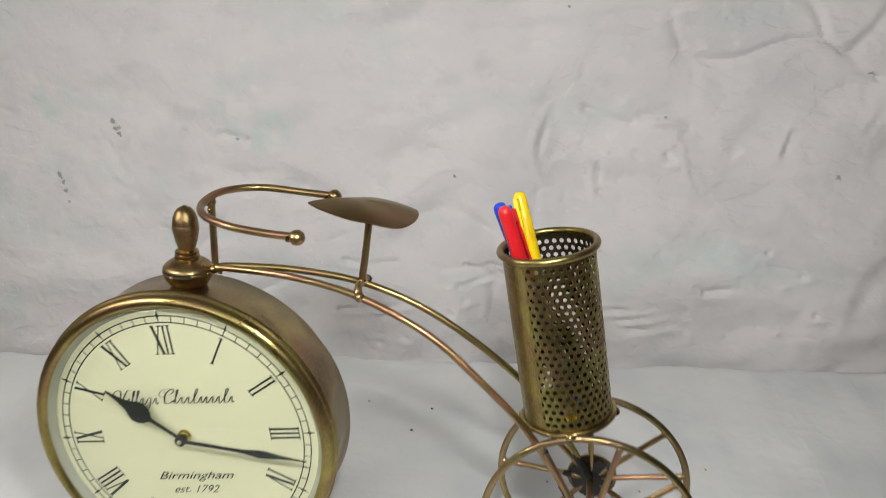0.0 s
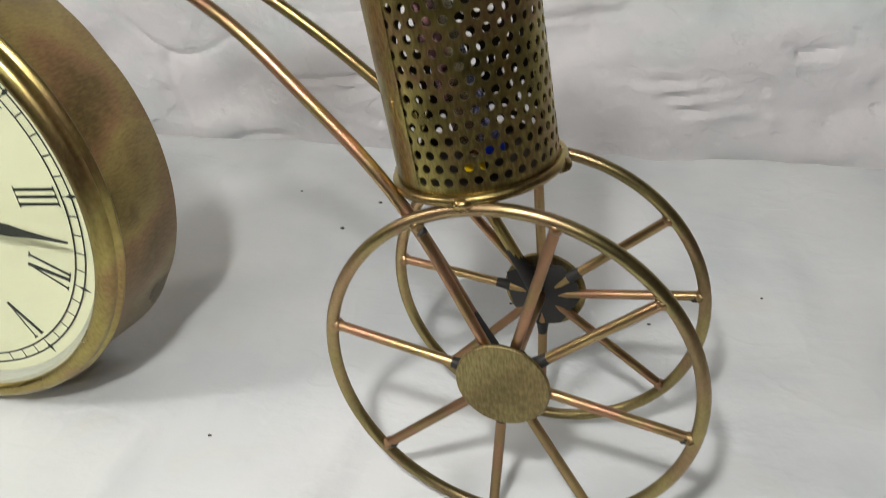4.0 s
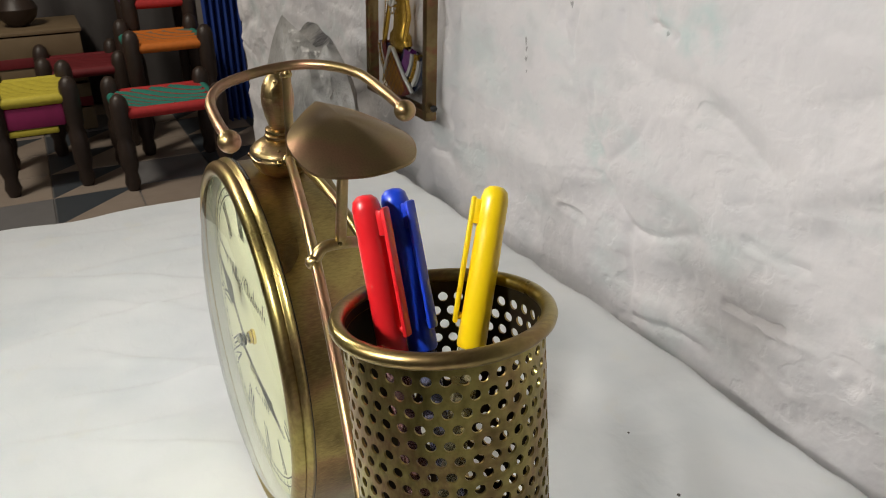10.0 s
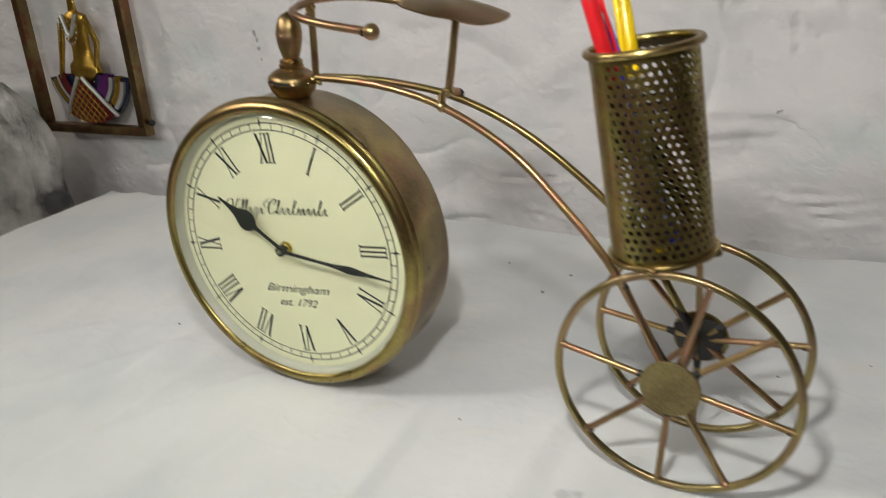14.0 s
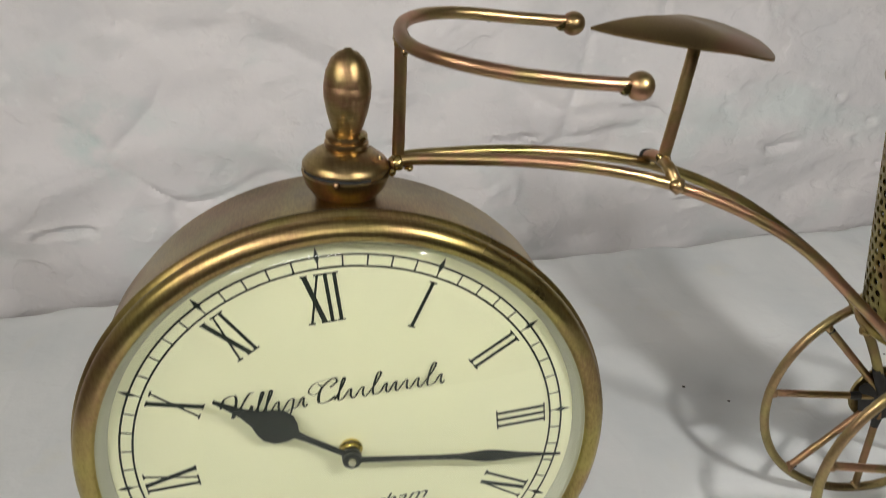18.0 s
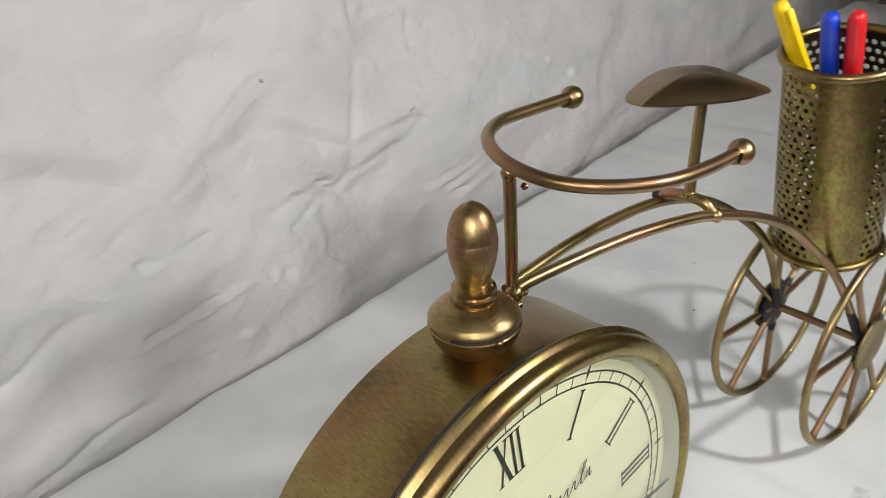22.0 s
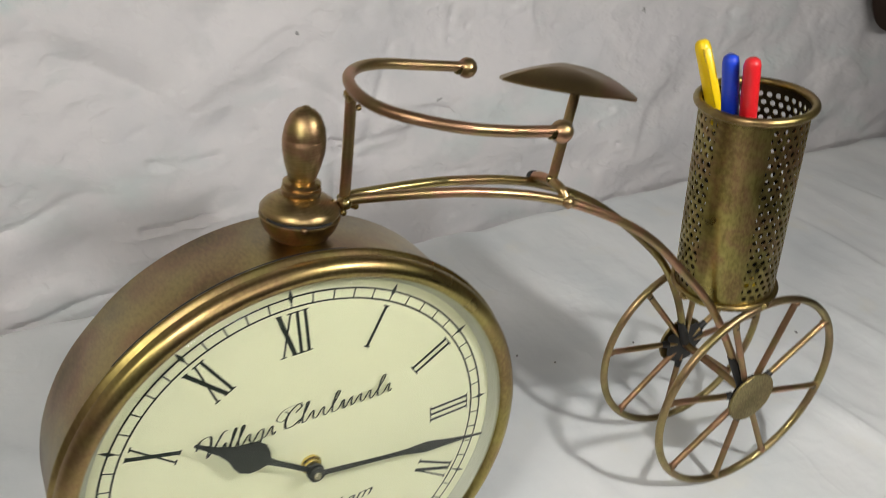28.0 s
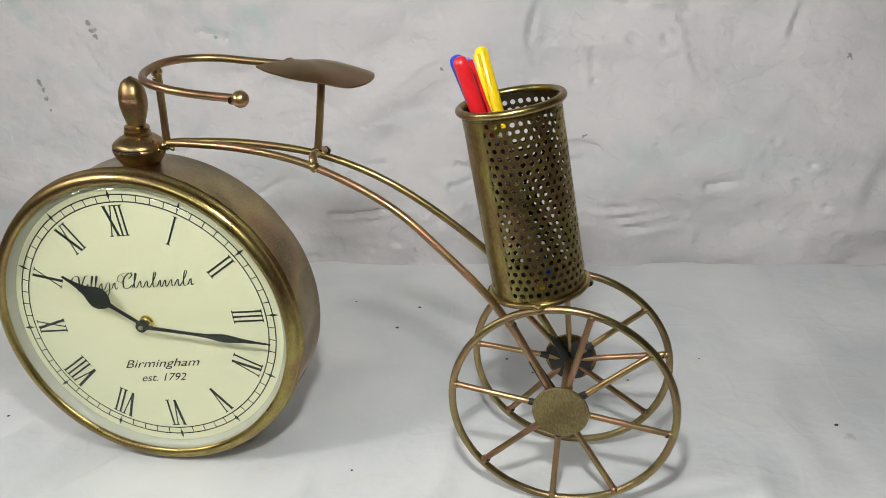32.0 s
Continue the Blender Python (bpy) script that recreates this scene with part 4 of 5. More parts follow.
def saddle_mesh():
    rim = smooth_line([dm(0.968, 0.155, 1.380), dm(1.055, 0.077, 1.360), dm(1.225, -0.030, 1.328), dm(1.365, -0.058, 1.298), dm(1.500, -0.024, 1.253), dm(1.566, 0.105, 1.243), dm(1.575, 0.230, 1.256), dm(1.518, 0.315, 1.268), dm(1.385, 0.360, 1.300), dm(1.20, 0.340, 1.320), dm(1.042, 0.275, 1.345), dm(0.968, 0.155, 1.380)], 6)[:-1]
    c = Vector((0.1267, 0.0144, 0.1310))
    bm = new_bm()
    layers = []
    for off in (0.0, -0.0009):
        rings = [[bm.verts.new(c + Vector((0, 0, 0.0070 + off)))]]
        for s in (0.2, 0.4, 0.6, 0.78, 0.91, 1.0):
            rings.append([bm.verts.new(c + (p - c) * s + Vector((0, 0, 0.0070 * (1 - s ** 1.86) + off))) for p in rim])
        n = len(rim)
        for k in range(n):
            bm.faces.new((rings[0][0], rings[1][k], rings[1][(k + 1) % n]))
        for a, b in zip(rings[1:], rings[2:]):
            for k in range(n):
                bm.faces.new((a[k], b[k], b[(k + 1) % n], a[(k + 1) % n]))
        layers.append(rings[-1])
    for k in range(len(rim)):
        bm.faces.new((layers[0][k], layers[1][k], layers[1][(k + 1) % len(rim)], layers[0][(k + 1) % len(rim)]))
    bmesh.ops.recalc_face_normals(bm, faces=bm.faces)
    return bm


part("saddle", saddle_mesh(), SADDLEM, trike, "domed teardrop sheet-brass saddle")


# rear wheels
def wheel(center, toe, angles, outward, label, R=0.0596):
    """Spoked wheel about the y axis; outward is the side of its hub disc."""
    hub = new("wheel")
    hub.parent = trike
    hub.matrix_local = Matrix.Translation(dm(*center)) @ pose(0, 0, 0, 0, 0, toe)
    hub["label"] = label
    part("rim", rod(new_bm(), [(R * math.cos(2 * math.pi * k / 96), 0, R * math.sin(2 * math.pi * k / 96)) for k in range(96)], 0.0021, 12, True), RIMM, hub)
    for n, a in enumerate(angles):
        u = Vector((math.cos(radians(a)), 0, math.sin(radians(a))))
        bm = rod(new_bm(), [u * 0.006, u * 0.03, u * (R - 0.0010)], 0.00175, 10)
        blob(bm, u * (R - 0.0016), 0.0024, n)
        spoke = part("spoke", bm, COPPER, hub)
        if n % 3 == 0:
            part("burnt_end", rod(new_bm(), [u * 0.0125, u * 0.0146, u * 0.0162, u * 0.0176], 0.0019, 10, radii=[0.0023, 0.0021, 0.0019, 0.00177]), DARKW, spoke, "spoke end burnt black by welding")
        if n % 3 == 1:
            part("burnt_end", blob(new_bm(), u * (R - 0.0036) + Vector((0.0004, 0, -0.0006)), 0.0019, n + 3), DARKW, spoke, "black burn at the weld")
    part("hub_disc", turned(new_bm(), [(0.0, 0.0), (0.0148, 0.0), (0.0152, 0.0005), (0.0152, 0.0011), (0.0148, 0.0016), (0.0, 0.0016)], 48, pose(0, outward * 0.0022, 0, 90 if outward < 0 else -90, 0, 0)), HUBM, hub, "flat brass hub disc")
    part("hub_weld", blob(new_bm(), (0, -outward * 0.0002, 0), 0.0134, 5 + outward, (1, 0.14, 1)), DARKW, hub, "burnt black weld behind the hub")
    return hub


wheel((2.408, -0.218, -0.535), -4.0, (165, 112, 70, 34, -15, -64.6, -99.6, -143), -1, "spoked brass wheel with eight rods")
wheel((2.447, 0.296, -0.540), -5.0, (169, 127, 88, 36, 4, -41, -95, -138), 1, "spoked brass wheel with eight rods", 0.0566)
part("axle", rod(new_bm(), [dm(2.41, -0.22, -0.535), dm(2.440, 0.298, -0.538)], 0.0022), COPPER, trike)


# pen cup of perforated sheet
CUP0, CUP1 = Vector(dm(2.338, 0.032, 0.085)), Vector(dm(2.289, 0.027, 1.085))
CUP_H = (CUP1 - CUP0).length
zc = (CUP1 - CUP0).normalized()
xc = (Vector((1, 0, 0)) - zc * zc.x).normalized()
yc = zc.cross(xc)
CUP = Matrix(((xc.x, yc.x, zc.x, CUP0.x), (xc.y, yc.y, zc.y, CUP0.y), (xc.z, yc.z, zc.z, CUP0.z), (0, 0, 0, 1)))
cup = new("pen_cup")
cup.parent = trike
cup.matrix_local = CUP
cup["label"] = "perforated antique brass pen cup with a plain seam strip"
CUP_R = 0.0247


def perforated():
    rows, around = 23, 31
    a0, a1 = radians(237), radians(237 + 310)
    z0, z1 = 0.0035, CUP_H - 0.0035
    dz, da = (z1 - z0) / rows, (a1 - a0) / around
    hole = 0.00135
    verts, faces = [], []

    def at(a, z, r):
        verts.append((r * math.cos(a), r * math.sin(a), z))
        return len(verts) - 1

    n = 12
    outside = 0
    for r_out, flip in ((CUP_R, 1), (CUP_R - 0.0006, -1)):
        for j in range(rows):
            zm = z0 + (j + 0.5) * dz
            for i in range(around):
                am = a0 + (i + (0.25 if j % 2 else 0.75)) * da
                inner, outer = [], []
                for k in range(n):
                    t = 2 * math.pi * (k + 0.5) / n
                    c, s = math.cos(t), math.sin(t)
                    f = min(0.5 / max(abs(c), 1e-6), 0.5 / max(abs(s), 1e-6))
                    inner.append(at(am + hole * c / CUP_R, zm + hole * s, r_out))
                    outer.append(at(am + f * c * da, zm + f * s * dz, r_out))
                for k in range(n):
                    k2 = (k + 1) % n
                    faces.append((inner[k], outer[k], outer[k2], inner[k2]) if flip > 0 else (inner[k2], outer[k2], outer[k], inner[k]))
                corner = [at(am + sx * 0.5 * da, zm + sz * 0.5 * dz, r_out) for sx, sz in ((1, 1), (-1, 1), (-1, -1), (1, -1))]
                for q, k in enumerate((1, 4, 7, 10)):
                    tri = (outer[k], corner[q], outer[(k + 1) % n])
                    if flip > 0:
                        faces.append(tri)
                    else:
                        faces.append(tri[::-1])
                if flip > 0:
                    deep = [at(am + hole * math.cos(2 * math.pi * (k + 0.5) / n) / CUP_R, zm + hole * math.sin(2 * math.pi * (k + 0.5) / n), CUP_R - 0.0006) for k in range(n)]
                    for k in range(n):
                        faces.append((inner[(k + 1) % n], deep[(k + 1) % n], deep[k], inner[k]))
        # plain strip and the plain bands at top and bottom
        m = 40
        for za, zb in ((0.0, z0), (z1, CUP_H)):
            ring = [(at(2 * math.pi * k / 80, za, r_out), at(2 * math.pi * k / 80, zb, r_out)) for k in range(80)]
            for k in range(80):
                (a, b), (c, d) = ring[k], ring[(k + 1) % 80]
                faces.append((a, c, d, b) if flip > 0 else (b, d, c, a))
        s0, s1 = a1 - 2 * math.pi - 0.3 * da, a0 + 0.3 * da
        strip = [(at(s0 + (s1 - s0) * k / m, z0, r_out + 0.00025 * flip), at(s0 + (s1 - s0) * k / m, z1, r_out + 0.00025 * flip)) for k in range(m + 1)]
        for k in range(m):
            (a, b), (c, d) = strip[k], strip[k + 1]
            faces.append((a, c, d, b) if flip > 0 else (b, d, c, a))
        outside = outside or len(faces)
    me = bpy.data.meshes.new("perforated_wall")
    me.from_pydata(verts, [], faces)
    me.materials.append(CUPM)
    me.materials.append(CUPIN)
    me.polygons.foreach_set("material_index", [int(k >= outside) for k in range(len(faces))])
    me.polygons.foreach_set("use_smooth", [True] * len(me.polygons))
    me.set_sharp_from_angle(angle=radians(35))
    ob = new("perforated_wall", me)
    ob.parent = cup
    return ob


perforated()


def hoop(z, r, thick, name):
    bm = rod(new_bm(), [(r * math.cos(2 * math.pi * k / 90), r * math.sin(2 * math.pi * k / 90), z) for k in range(90)], thick, 12, True)
    return part(name, bm, BEZEL, cup)


hoop(CUP_H, CUP_R + 0.0010, 0.0020, "rolled_rim")
hoop(0.0004, CUP_R + 0.0008, 0.0016, "base_ring")
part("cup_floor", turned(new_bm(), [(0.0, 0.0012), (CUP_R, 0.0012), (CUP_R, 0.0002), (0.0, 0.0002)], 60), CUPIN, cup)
for a in (-88, -4, 92, 176):
    part("weld", blob(new_bm(), (0.0255 * math.cos(radians(a)), 0.0255 * math.sin(radians(a)), -0.0006), 0.0026, a, (1.2, 1.2, 0.9)), BRASS, cup)


# ---- pens ----
def pen(tip, foot, roll, colour, label):
    """A capped ballpoint: domed cap with a clip that faces the compass angle roll, slim barrel below."""
    tip, foot = trike.matrix_basis @ Vector(tip), trike.matrix_basis @ Vector(foot)
    d = (tip - foot)
    L = d.length
    zd = d.normalized()
    xd = Vector((math.cos(radians(roll)), math.sin(radians(roll)), 0))
    xd = (xd - zd * xd.dot(zd)).normalized()
    yd = zd.cross(xd)
    m = Matrix(((xd.x, yd.x, zd.x, foot.x), (xd.y, yd.y, zd.y, foot.y), (xd.z, yd.z, zd.z, foot.z), (0, 0, 0, 1)))
    ob = thing("pen", m, label, "pen", "pens in the cup")
    cap0 = L - 0.043
    part("barrel", turned(new_bm(), [(0.0, 0.0), (0.0012, 0.0004), (0.0030, 0.006), (0.0033, 0.012), (0.0033, cap0 + 0.004), (0.0, cap0 + 0.004)], 28), BARREL[colour], ob, "smoky see-through barrel")
    part("end_plug", turned(new_bm(), [(0.0, -0.0004), (0.0030, -0.0002), (0.0035, 0.001), (0.0035, 0.0045), (0.0, 0.005)], 28), colour, ob)
    cap = part("cap", turned(new_bm(), [(0.0, cap0), (0.0036, cap0), (0.0039, cap0 + 0.0006), (0.0037, L - 0.012), (0.0036, L - 0.0100), (0.0037, L - 0.0095), (0.0036, L - 0.0035), (0.0031, L - 0.0014), (0.0019, L - 0.0003), (0.0, L)], 32), colour, ob)
    bm = box(new_bm(), 0.0046, 0.0060, -0.0015, 0.0015, cap0 + 0.006, L - 0.0035, 0.0006)
    box(bm, 0.0028, 0.0050, -0.0014, 0.0014, L - 0.0105, L - 0.0040, 0.0005)
    blob(bm, (0.0044, 0, cap0 + 0.008), 0.0011, 2)
    part("clip", bm, colour, cap)
    return ob


pen(dm(2.078, -0.077, 1.346), dm(2.345, -0.02, 0.115), 35, RED, "red plastic capped pen standing in the brass cup")
pen(dm(2.045, 0.013, 1.340), dm(2.385, 0.06, 0.115), 20, BLUE, "blue plastic capped pen standing in the brass cup")
pen(dm(2.137, 0.268, 1.328), dm(2.36, -0.11, 0.115), -115, YELLOW, "yellow plastic capped pen standing in the brass cup")

# ---- small things on the cloth ----
crumbs = new_bm()
for n, (cx, cy, r) in enumerate([(0.101, 0.165, 0.0011), (0.402, 0.056, 0.0010), (-0.153, 0.031, 0.0009), (0.213, 0.106, 0.0007), (0.110, -0.007, 0.0007), (0.193, 0.123, 0.0008), (0.279, 0.100, 0.0007),
                                 (0.113, 0.199, 0.0010), (0.166, -0.123, 0.0006), (-0.027, -0.209, 0.0010), (0.055, 0.21, 0.0007), (0.33, 0.13, 0.0006)]):
    blob(crumbs, (cx, cy, cloth_z(cx, cy) + 0.3 * r), r, n, (1.3, 1.0, 0.5))
tagged(link_mesh("crumbs", crumbs, CRUMB), "dark dust crumbs scattered on the white cloth", "crumbs", "", "stuff")

CLEAR, t_, b_ = mat("clear_plastic_bead", (0.95, 0.96, 0.97), 0.05)
b_.inputs["Transmission Weight"].default_value = 0.35
for n, (cx, cy, r) in enumerate([(0.015, -0.172, 0.0013), (0.018, -0.178, 0.0010), (0.057, -0.193, 0.0014), (0.041, -0.179, 0.0009), (0.042, -0.151, 0.0010)]):
    ob = link_mesh("plastic_bead", blob(new_bm(), (0, 0, 0), r, n, (1.2, 1.0, 0.6)), CLEAR)
    ob.location = (cx, cy, cloth_z(cx, cy) + 0.5 * r)
    tagged(ob, "tiny clear plastic bead lying on the white cloth", "bead", "beads on the cloth")


# ---- framed figure on the wall ----
def picture_frame(x0, x1, z0, z1, y0, y1):
    fr = thing("wall_frame", pose(x0, y1, z0, -2.4, 0, 0), "open brass-brown frame hung on the whitewashed wall", "frame")
    w, h, d, bw = x1 - x0, z1 - z0, y1 - y0, 0.0108
    for name, a, b, c, e in (("bottom_bar", 0, w, 0, bw), ("top_bar", 0, w, h - bw, h), ("side_bar", 0, bw, bw, h - bw), ("side_bar", w - bw, w, bw, h - bw)):
        part(name, box(new_bm(), a, b, -d, 0, c, e, 0.0008), FRAMEM, fr)
    part("hook", blob(new_bm(), (w + 0.005, -0.006, 0.016), 0.0042, 2), DARKW, fr, "small dark knob")
    return fr


picture_frame(-0.642, -0.456, 0.057, 0.377, 0.313, 0.327)


def figurine():
    """A plain figure in enamelled metal: fan skirt, slim waist, bent arms and a turban, one mesh."""
    bm = new_bm()
    mats = [ENAMEL[n] for n in ("gold", "maroon", "silver", "violet", "purple", "slate")]

    def add(make, index):
        before = set(bm.faces)
        make()
        for f in bm.faces:
            if f not in before:
                f.material_index = index

    def fan(a0, a1, r0, r1, y):
        rows = []
        for r in (r0, 0.5 * (r0 + r1), r1):
            rows.append([(bm.verts.new((r * math.sin(a), y - 0.006 * (1 - (r / 0.075) ** 2), -r * math.cos(a) * 0.92)), bm.verts.new((r * math.sin(a), y + 0.004, -r * math.cos(a) * 0.92)))
                         for a in [radians(a0 + (a1 - a0) * k / 16) for k in range(17)]])
        for lo, hi in zip(rows, rows[1:]):
            for k in range(16):
                bm.faces.new((lo[k][0], lo[k + 1][0], hi[k + 1][0], hi[k][0]))
                bm.faces.new((lo[k][1], hi[k][1], hi[k + 1][1], lo[k + 1][1]))
        for k in range(16):
            bm.faces.new((rows[-1][k][0], rows[-1][k + 1][0], rows[-1][k + 1][1], rows[-1][k][1]))

    add(lambda: fan(-84, 84, 0.020, 0.068, 0.0), 5)
    add(lambda: fan(-84, -40, 0.044, 0.049, -0.0035), 2)
    add(lambda: fan(-82, -40, 0.051, 0.057, -0.003), 0)
    add(lambda: fan(-80, -40, 0.059, 0.064, -0.0035), 2)
    add(lambda: fan(-87, -42, 0.030, 0.046, -0.003), 1)
    add(lambda: fan(42, 87, 0.028, 0.044, -0.003), 4)
    add(lambda: fan(40, 84, 0.044, 0.049, -0.0035), 2)
    add(lambda: fan(44, 86, 0.052, 0.060, -0.003), 0)
    add(lambda: fan(42, 80, 0.060, 0.065, -0.0035), 2)
    add(lambda: fan(-38, 36, 0.006, 0.068, -0.005), 1)
    for s in (-1, 1):
        add(lambda: rod(bm, [(s * 0.004, -0.0125, -0.004), (s * 0.030, -0.0090, -0.035), (s * 0.044, -0.005, -0.052)], 0.0026, 8), 2)
        for k in range(-5, 6):
            hits = []
            for n in range(80):
                u = -0.08 + 0.002 * n
                px, pz = 0.0105 * k + 0.70 * u * s, -0.038 + 0.71 * u
                if math.hypot(px, pz / 0.92) < 0.066 and abs(math.atan2(px, -pz)) < 0.62 and pz < -0.008:
                    hits.append((px, -0.0118, pz))
            if len(hits) > 3:
                add(lambda: rod(bm, [hits[0], hits[-1]], 0.0006, 6), 0)
    add(lambda: turned(bm, [(0.0, -0.012), (0.014, -0.010), (0.026, 0.0), (0.024, 0.010), (0.017, 0.016), (0.0145, 0.030), (0.0165, 0.046), (0.021, 0.060), (0.019, 0.068), (0.007, 0.073), (0.0055, 0.088), (0.0, 0.090)], 28, Matrix.Diagonal((1, 0.42, 1, 1))), 0)
    add(lambda: rod(bm, [(-0.020, -0.002, 0.064), (-0.026, -0.004, 0.036), (-0.037, -0.005, 0.004), (-0.040, -0.005, -0.006)], 0.0032, 8), 0)
    add(lambda: rod(bm, [(0.020, -0.002, 0.064), (0.034, -0.004, 0.036), (0.026, -0.006, 0.008)], 0.0032, 8), 0)
    add(lambda: rod(bm, smooth_line([(-0.012, -0.008, 0.070), (-0.004, -0.011, 0.050), (0.0, -0.012, 0.046), (0.004, -0.011, 0.050), (0.012, -0.008, 0.070)], 5), 0.0026, 8), 2)
    add(lambda: turned(bm, [(0.0, 0.084), (0.004, 0.088), (0.010, 0.100), (0.0165, 0.118), (0.0, 0.124)], 24, Matrix.Diagonal((1, 0.5, 1, 1))), 0)
    add(lambda: turned(bm, [(0.0, 0.112), (0.0165, 0.116), (0.019, 0.128), (0.014, 0.138), (0.0, 0.142)], 24, Matrix.Diagonal((1, 0.5, 1, 1))), 3)
    add(lambda: rod(bm, [(-0.018, -0.006, 0.134), (0.0, -0.0115, 0.122), (0.017, -0.006, 0.117)], 0.0022, 8), 2)
    add(lambda: rod(bm, [(-0.016, -0.006, 0.116), (0.0, -0.0110, 0.126), (0.016, -0.006, 0.134)], 0.0018, 8), 2)
    for k in range(22):
        u = k / 21
        add(lambda: blob(bm, (0.013 * math.sin(math.pi * (u - 0.5)), -0.0105, 0.066 - 0.030 * math.cos(math.pi * (u - 0.5))), 0.0013, k), 2 if k % 2 else 0)
        add(lambda: blob(bm, (-0.020 - 0.014 * u, -0.009, 0.060 - 0.056 * u), 0.0012, k), 0)
    for k in range(30):
        a = radians(-80 + 160 * k / 29)
        add(lambda: blob(bm, (0.055 * math.sin(a), -0.0062, -0.055 * math.cos(a) * 0.92), 0.0013, k), 0)
    for k in range(5):
        add(lambda: rod(bm, [(0.002, 0, 0.136), (-0.004 + 0.005 * k, 0.0, 0.152), (-0.012 + 0.009 * k, 0, 0.170)], 0.002, 6, radii=[0.001, 0.0034, 0.001]), (2, 3, 0, 3, 2)[k])
    bmesh.ops.recalc_face_normals(bm, faces=bm.faces)
    ob = link_mesh("wall_figurine", bm, mats)
    ob.matrix_world = pose(-0.543, 0.323, 0.133, -1.5, 0, 0)
    return tagged(ob, "enamelled gold and maroon metal figurine fixed in the frame", "figurine")


figurine()


# ---- wrapped bundle beside the table ----
def bundle():
    bm = new_bm()
    rings = []
    for j in range(60):
        z = 0.880 * j / 59
        ring = []
        for k in range(48):
            a = 2 * math.pi * k / 48
            p = Vector((math.cos(a) * 2.2, math.sin(a) * 2.2, z * 9))
            r = 1 + 0.18 * noise.noise(p) + 0.07 * noise.noise(p * 3.2) + 0.05 * abs(noise.noise(p * 6))
            top = 1 - 0.45 * max(0.0, (z - 0.80) / 0.08) ** 2
            lift = 0.05 * max(0.0, (z - 0.75) / 0.13) * noise.noise(Vector((2 * math.cos(a), 2 * math.sin(a), 5)))
            ring.append(bm.verts.new((0.120 * r * top * math.cos(a), 0.046 * r * top * math.sin(a), z + lift)))
        rings.append(ring)
    for a, b in zip(rings, rings[1:]):
        for k in range(48):
            bm.faces.new((a[k], a[(k + 1) % 48], b[(k + 1) % 48], b[k]))
    bm.faces.new(rings[0][::-1])
    bm.faces.new(rings[-1])
    ob = link_mesh("wrapped_parcel", bm, WRAP)
    ob.matrix_world = pose(-0.668, 0.243, -0.752)
    return tagged(ob, "grey parcel wrapped in crumpled plastic film beside the wall", "parcel")


bundle()


# ---- low stools with woven seats ----
def stool(x, y, w, d, h, front, side, weave, seat, label, apron=None, legs=0.05):
    """x, y: the middle of its front edge; w across, d deep (away from the table), h the seat's height."""
    st = thing("stool", pose(x, y, -0.752), label, "stool", "woven stools")
    for lx in (0.0, -d):
        for ly in (-w / 2, w / 2):
            full = h + legs
            prof = [(0.0, 0.0), (0.020, 0.0), (0.030, 0.03), (0.024, 0.07), (0.033, 0.10), (0.033, 0.5 * full), (0.025, 0.56 * full), (0.032, 0.62 * full), (0.034, h - 0.03), (0.034, h + 0.02), (0.028, full - 0.005), (0.014, full + 0.010), (0.0, full + 0.014)]
            part("leg", turned(new_bm(), prof, 16, pose(lx, ly, 0)), DARKWOOD, st)
    for a in (0.0, -d):
        part("rail", rod(new_bm(), [(a, -w / 2 + 0.02, h - 0.014), (a, 0, h - 0.015), (a, w / 2 - 0.02, h - 0.014)], 0.021, 12), front, st)
    for yy in (-w / 2, w / 2):
        part("rail", rod(new_bm(), [(-d + 0.02, yy, h - 0.016), (-d / 2, yy, h - 0.018), (-0.02, yy, h - 0.016)], 0.019, 12), side, st)

    def at(u, v, lift):
        return (-d + 0.012 + (d - 0.024) * u, -w / 2 + 0.012 + (w - 0.024) * v, h + lift - 0.016 * math.sin(math.pi * u) * math.sin(math.pi * v))

    bm = new_bm()
    grid = [[bm.verts.new(at(i / 10, j / 10, 0.0)) for j in range(11)] for i in range(11)]
    for a, b in zip(grid, grid[1:]):
        for j in range(10):
            bm.faces.new((a[j], b[j], b[j + 1], a[j + 1]))
    part("seat_sheet", bm, weave, st)
    for k in range(-4, 5):
        c = k * 0.22
        u0, u1 = max(0.0, c), min(1.0, 1.0 + c)
        if u1 - u0 < 0.15:
            continue
        bm, rows = new_bm(), []
        for i in range(11):
            u = u0 + (u1 - u0) * i / 10
            v = u - c
            rows.append([bm.verts.new(at(min(1, max(0, u + o)), min(1, max(0, v - o)), lift)) for o, lift in ((-0.045, 0.001), (0.0, 0.005), (0.045, 0.001))])
        for a, b in zip(rows, rows[1:]):
            for i in range(2):
                bm.faces.new((a[i], b[i], b[i + 1], a[i + 1]))
        part("seat_strap", bm, seat, st)
    if apron:
        part("apron", box(new_bm(), -0.010, 0.012, -w / 2 + 0.03, w / 2 - 0.03, h - 0.115, h - 0.034, 0.008), apron, st)
        part("apron_trim", box(new_bm(), -0.008, 0.010, -w / 2 + 0.03, w / 2 - 0.06, h - 0.142, h - 0.118, 0.006), front, st)
    return st


stool(-2.75, 0.313, 0.36, 0.34, 0.310, WEAVE["red"], WEAVE["teal"], WEAVE["red"], WEAVE["teal"], "low dark wood stool with red and teal diagonal woven seat")
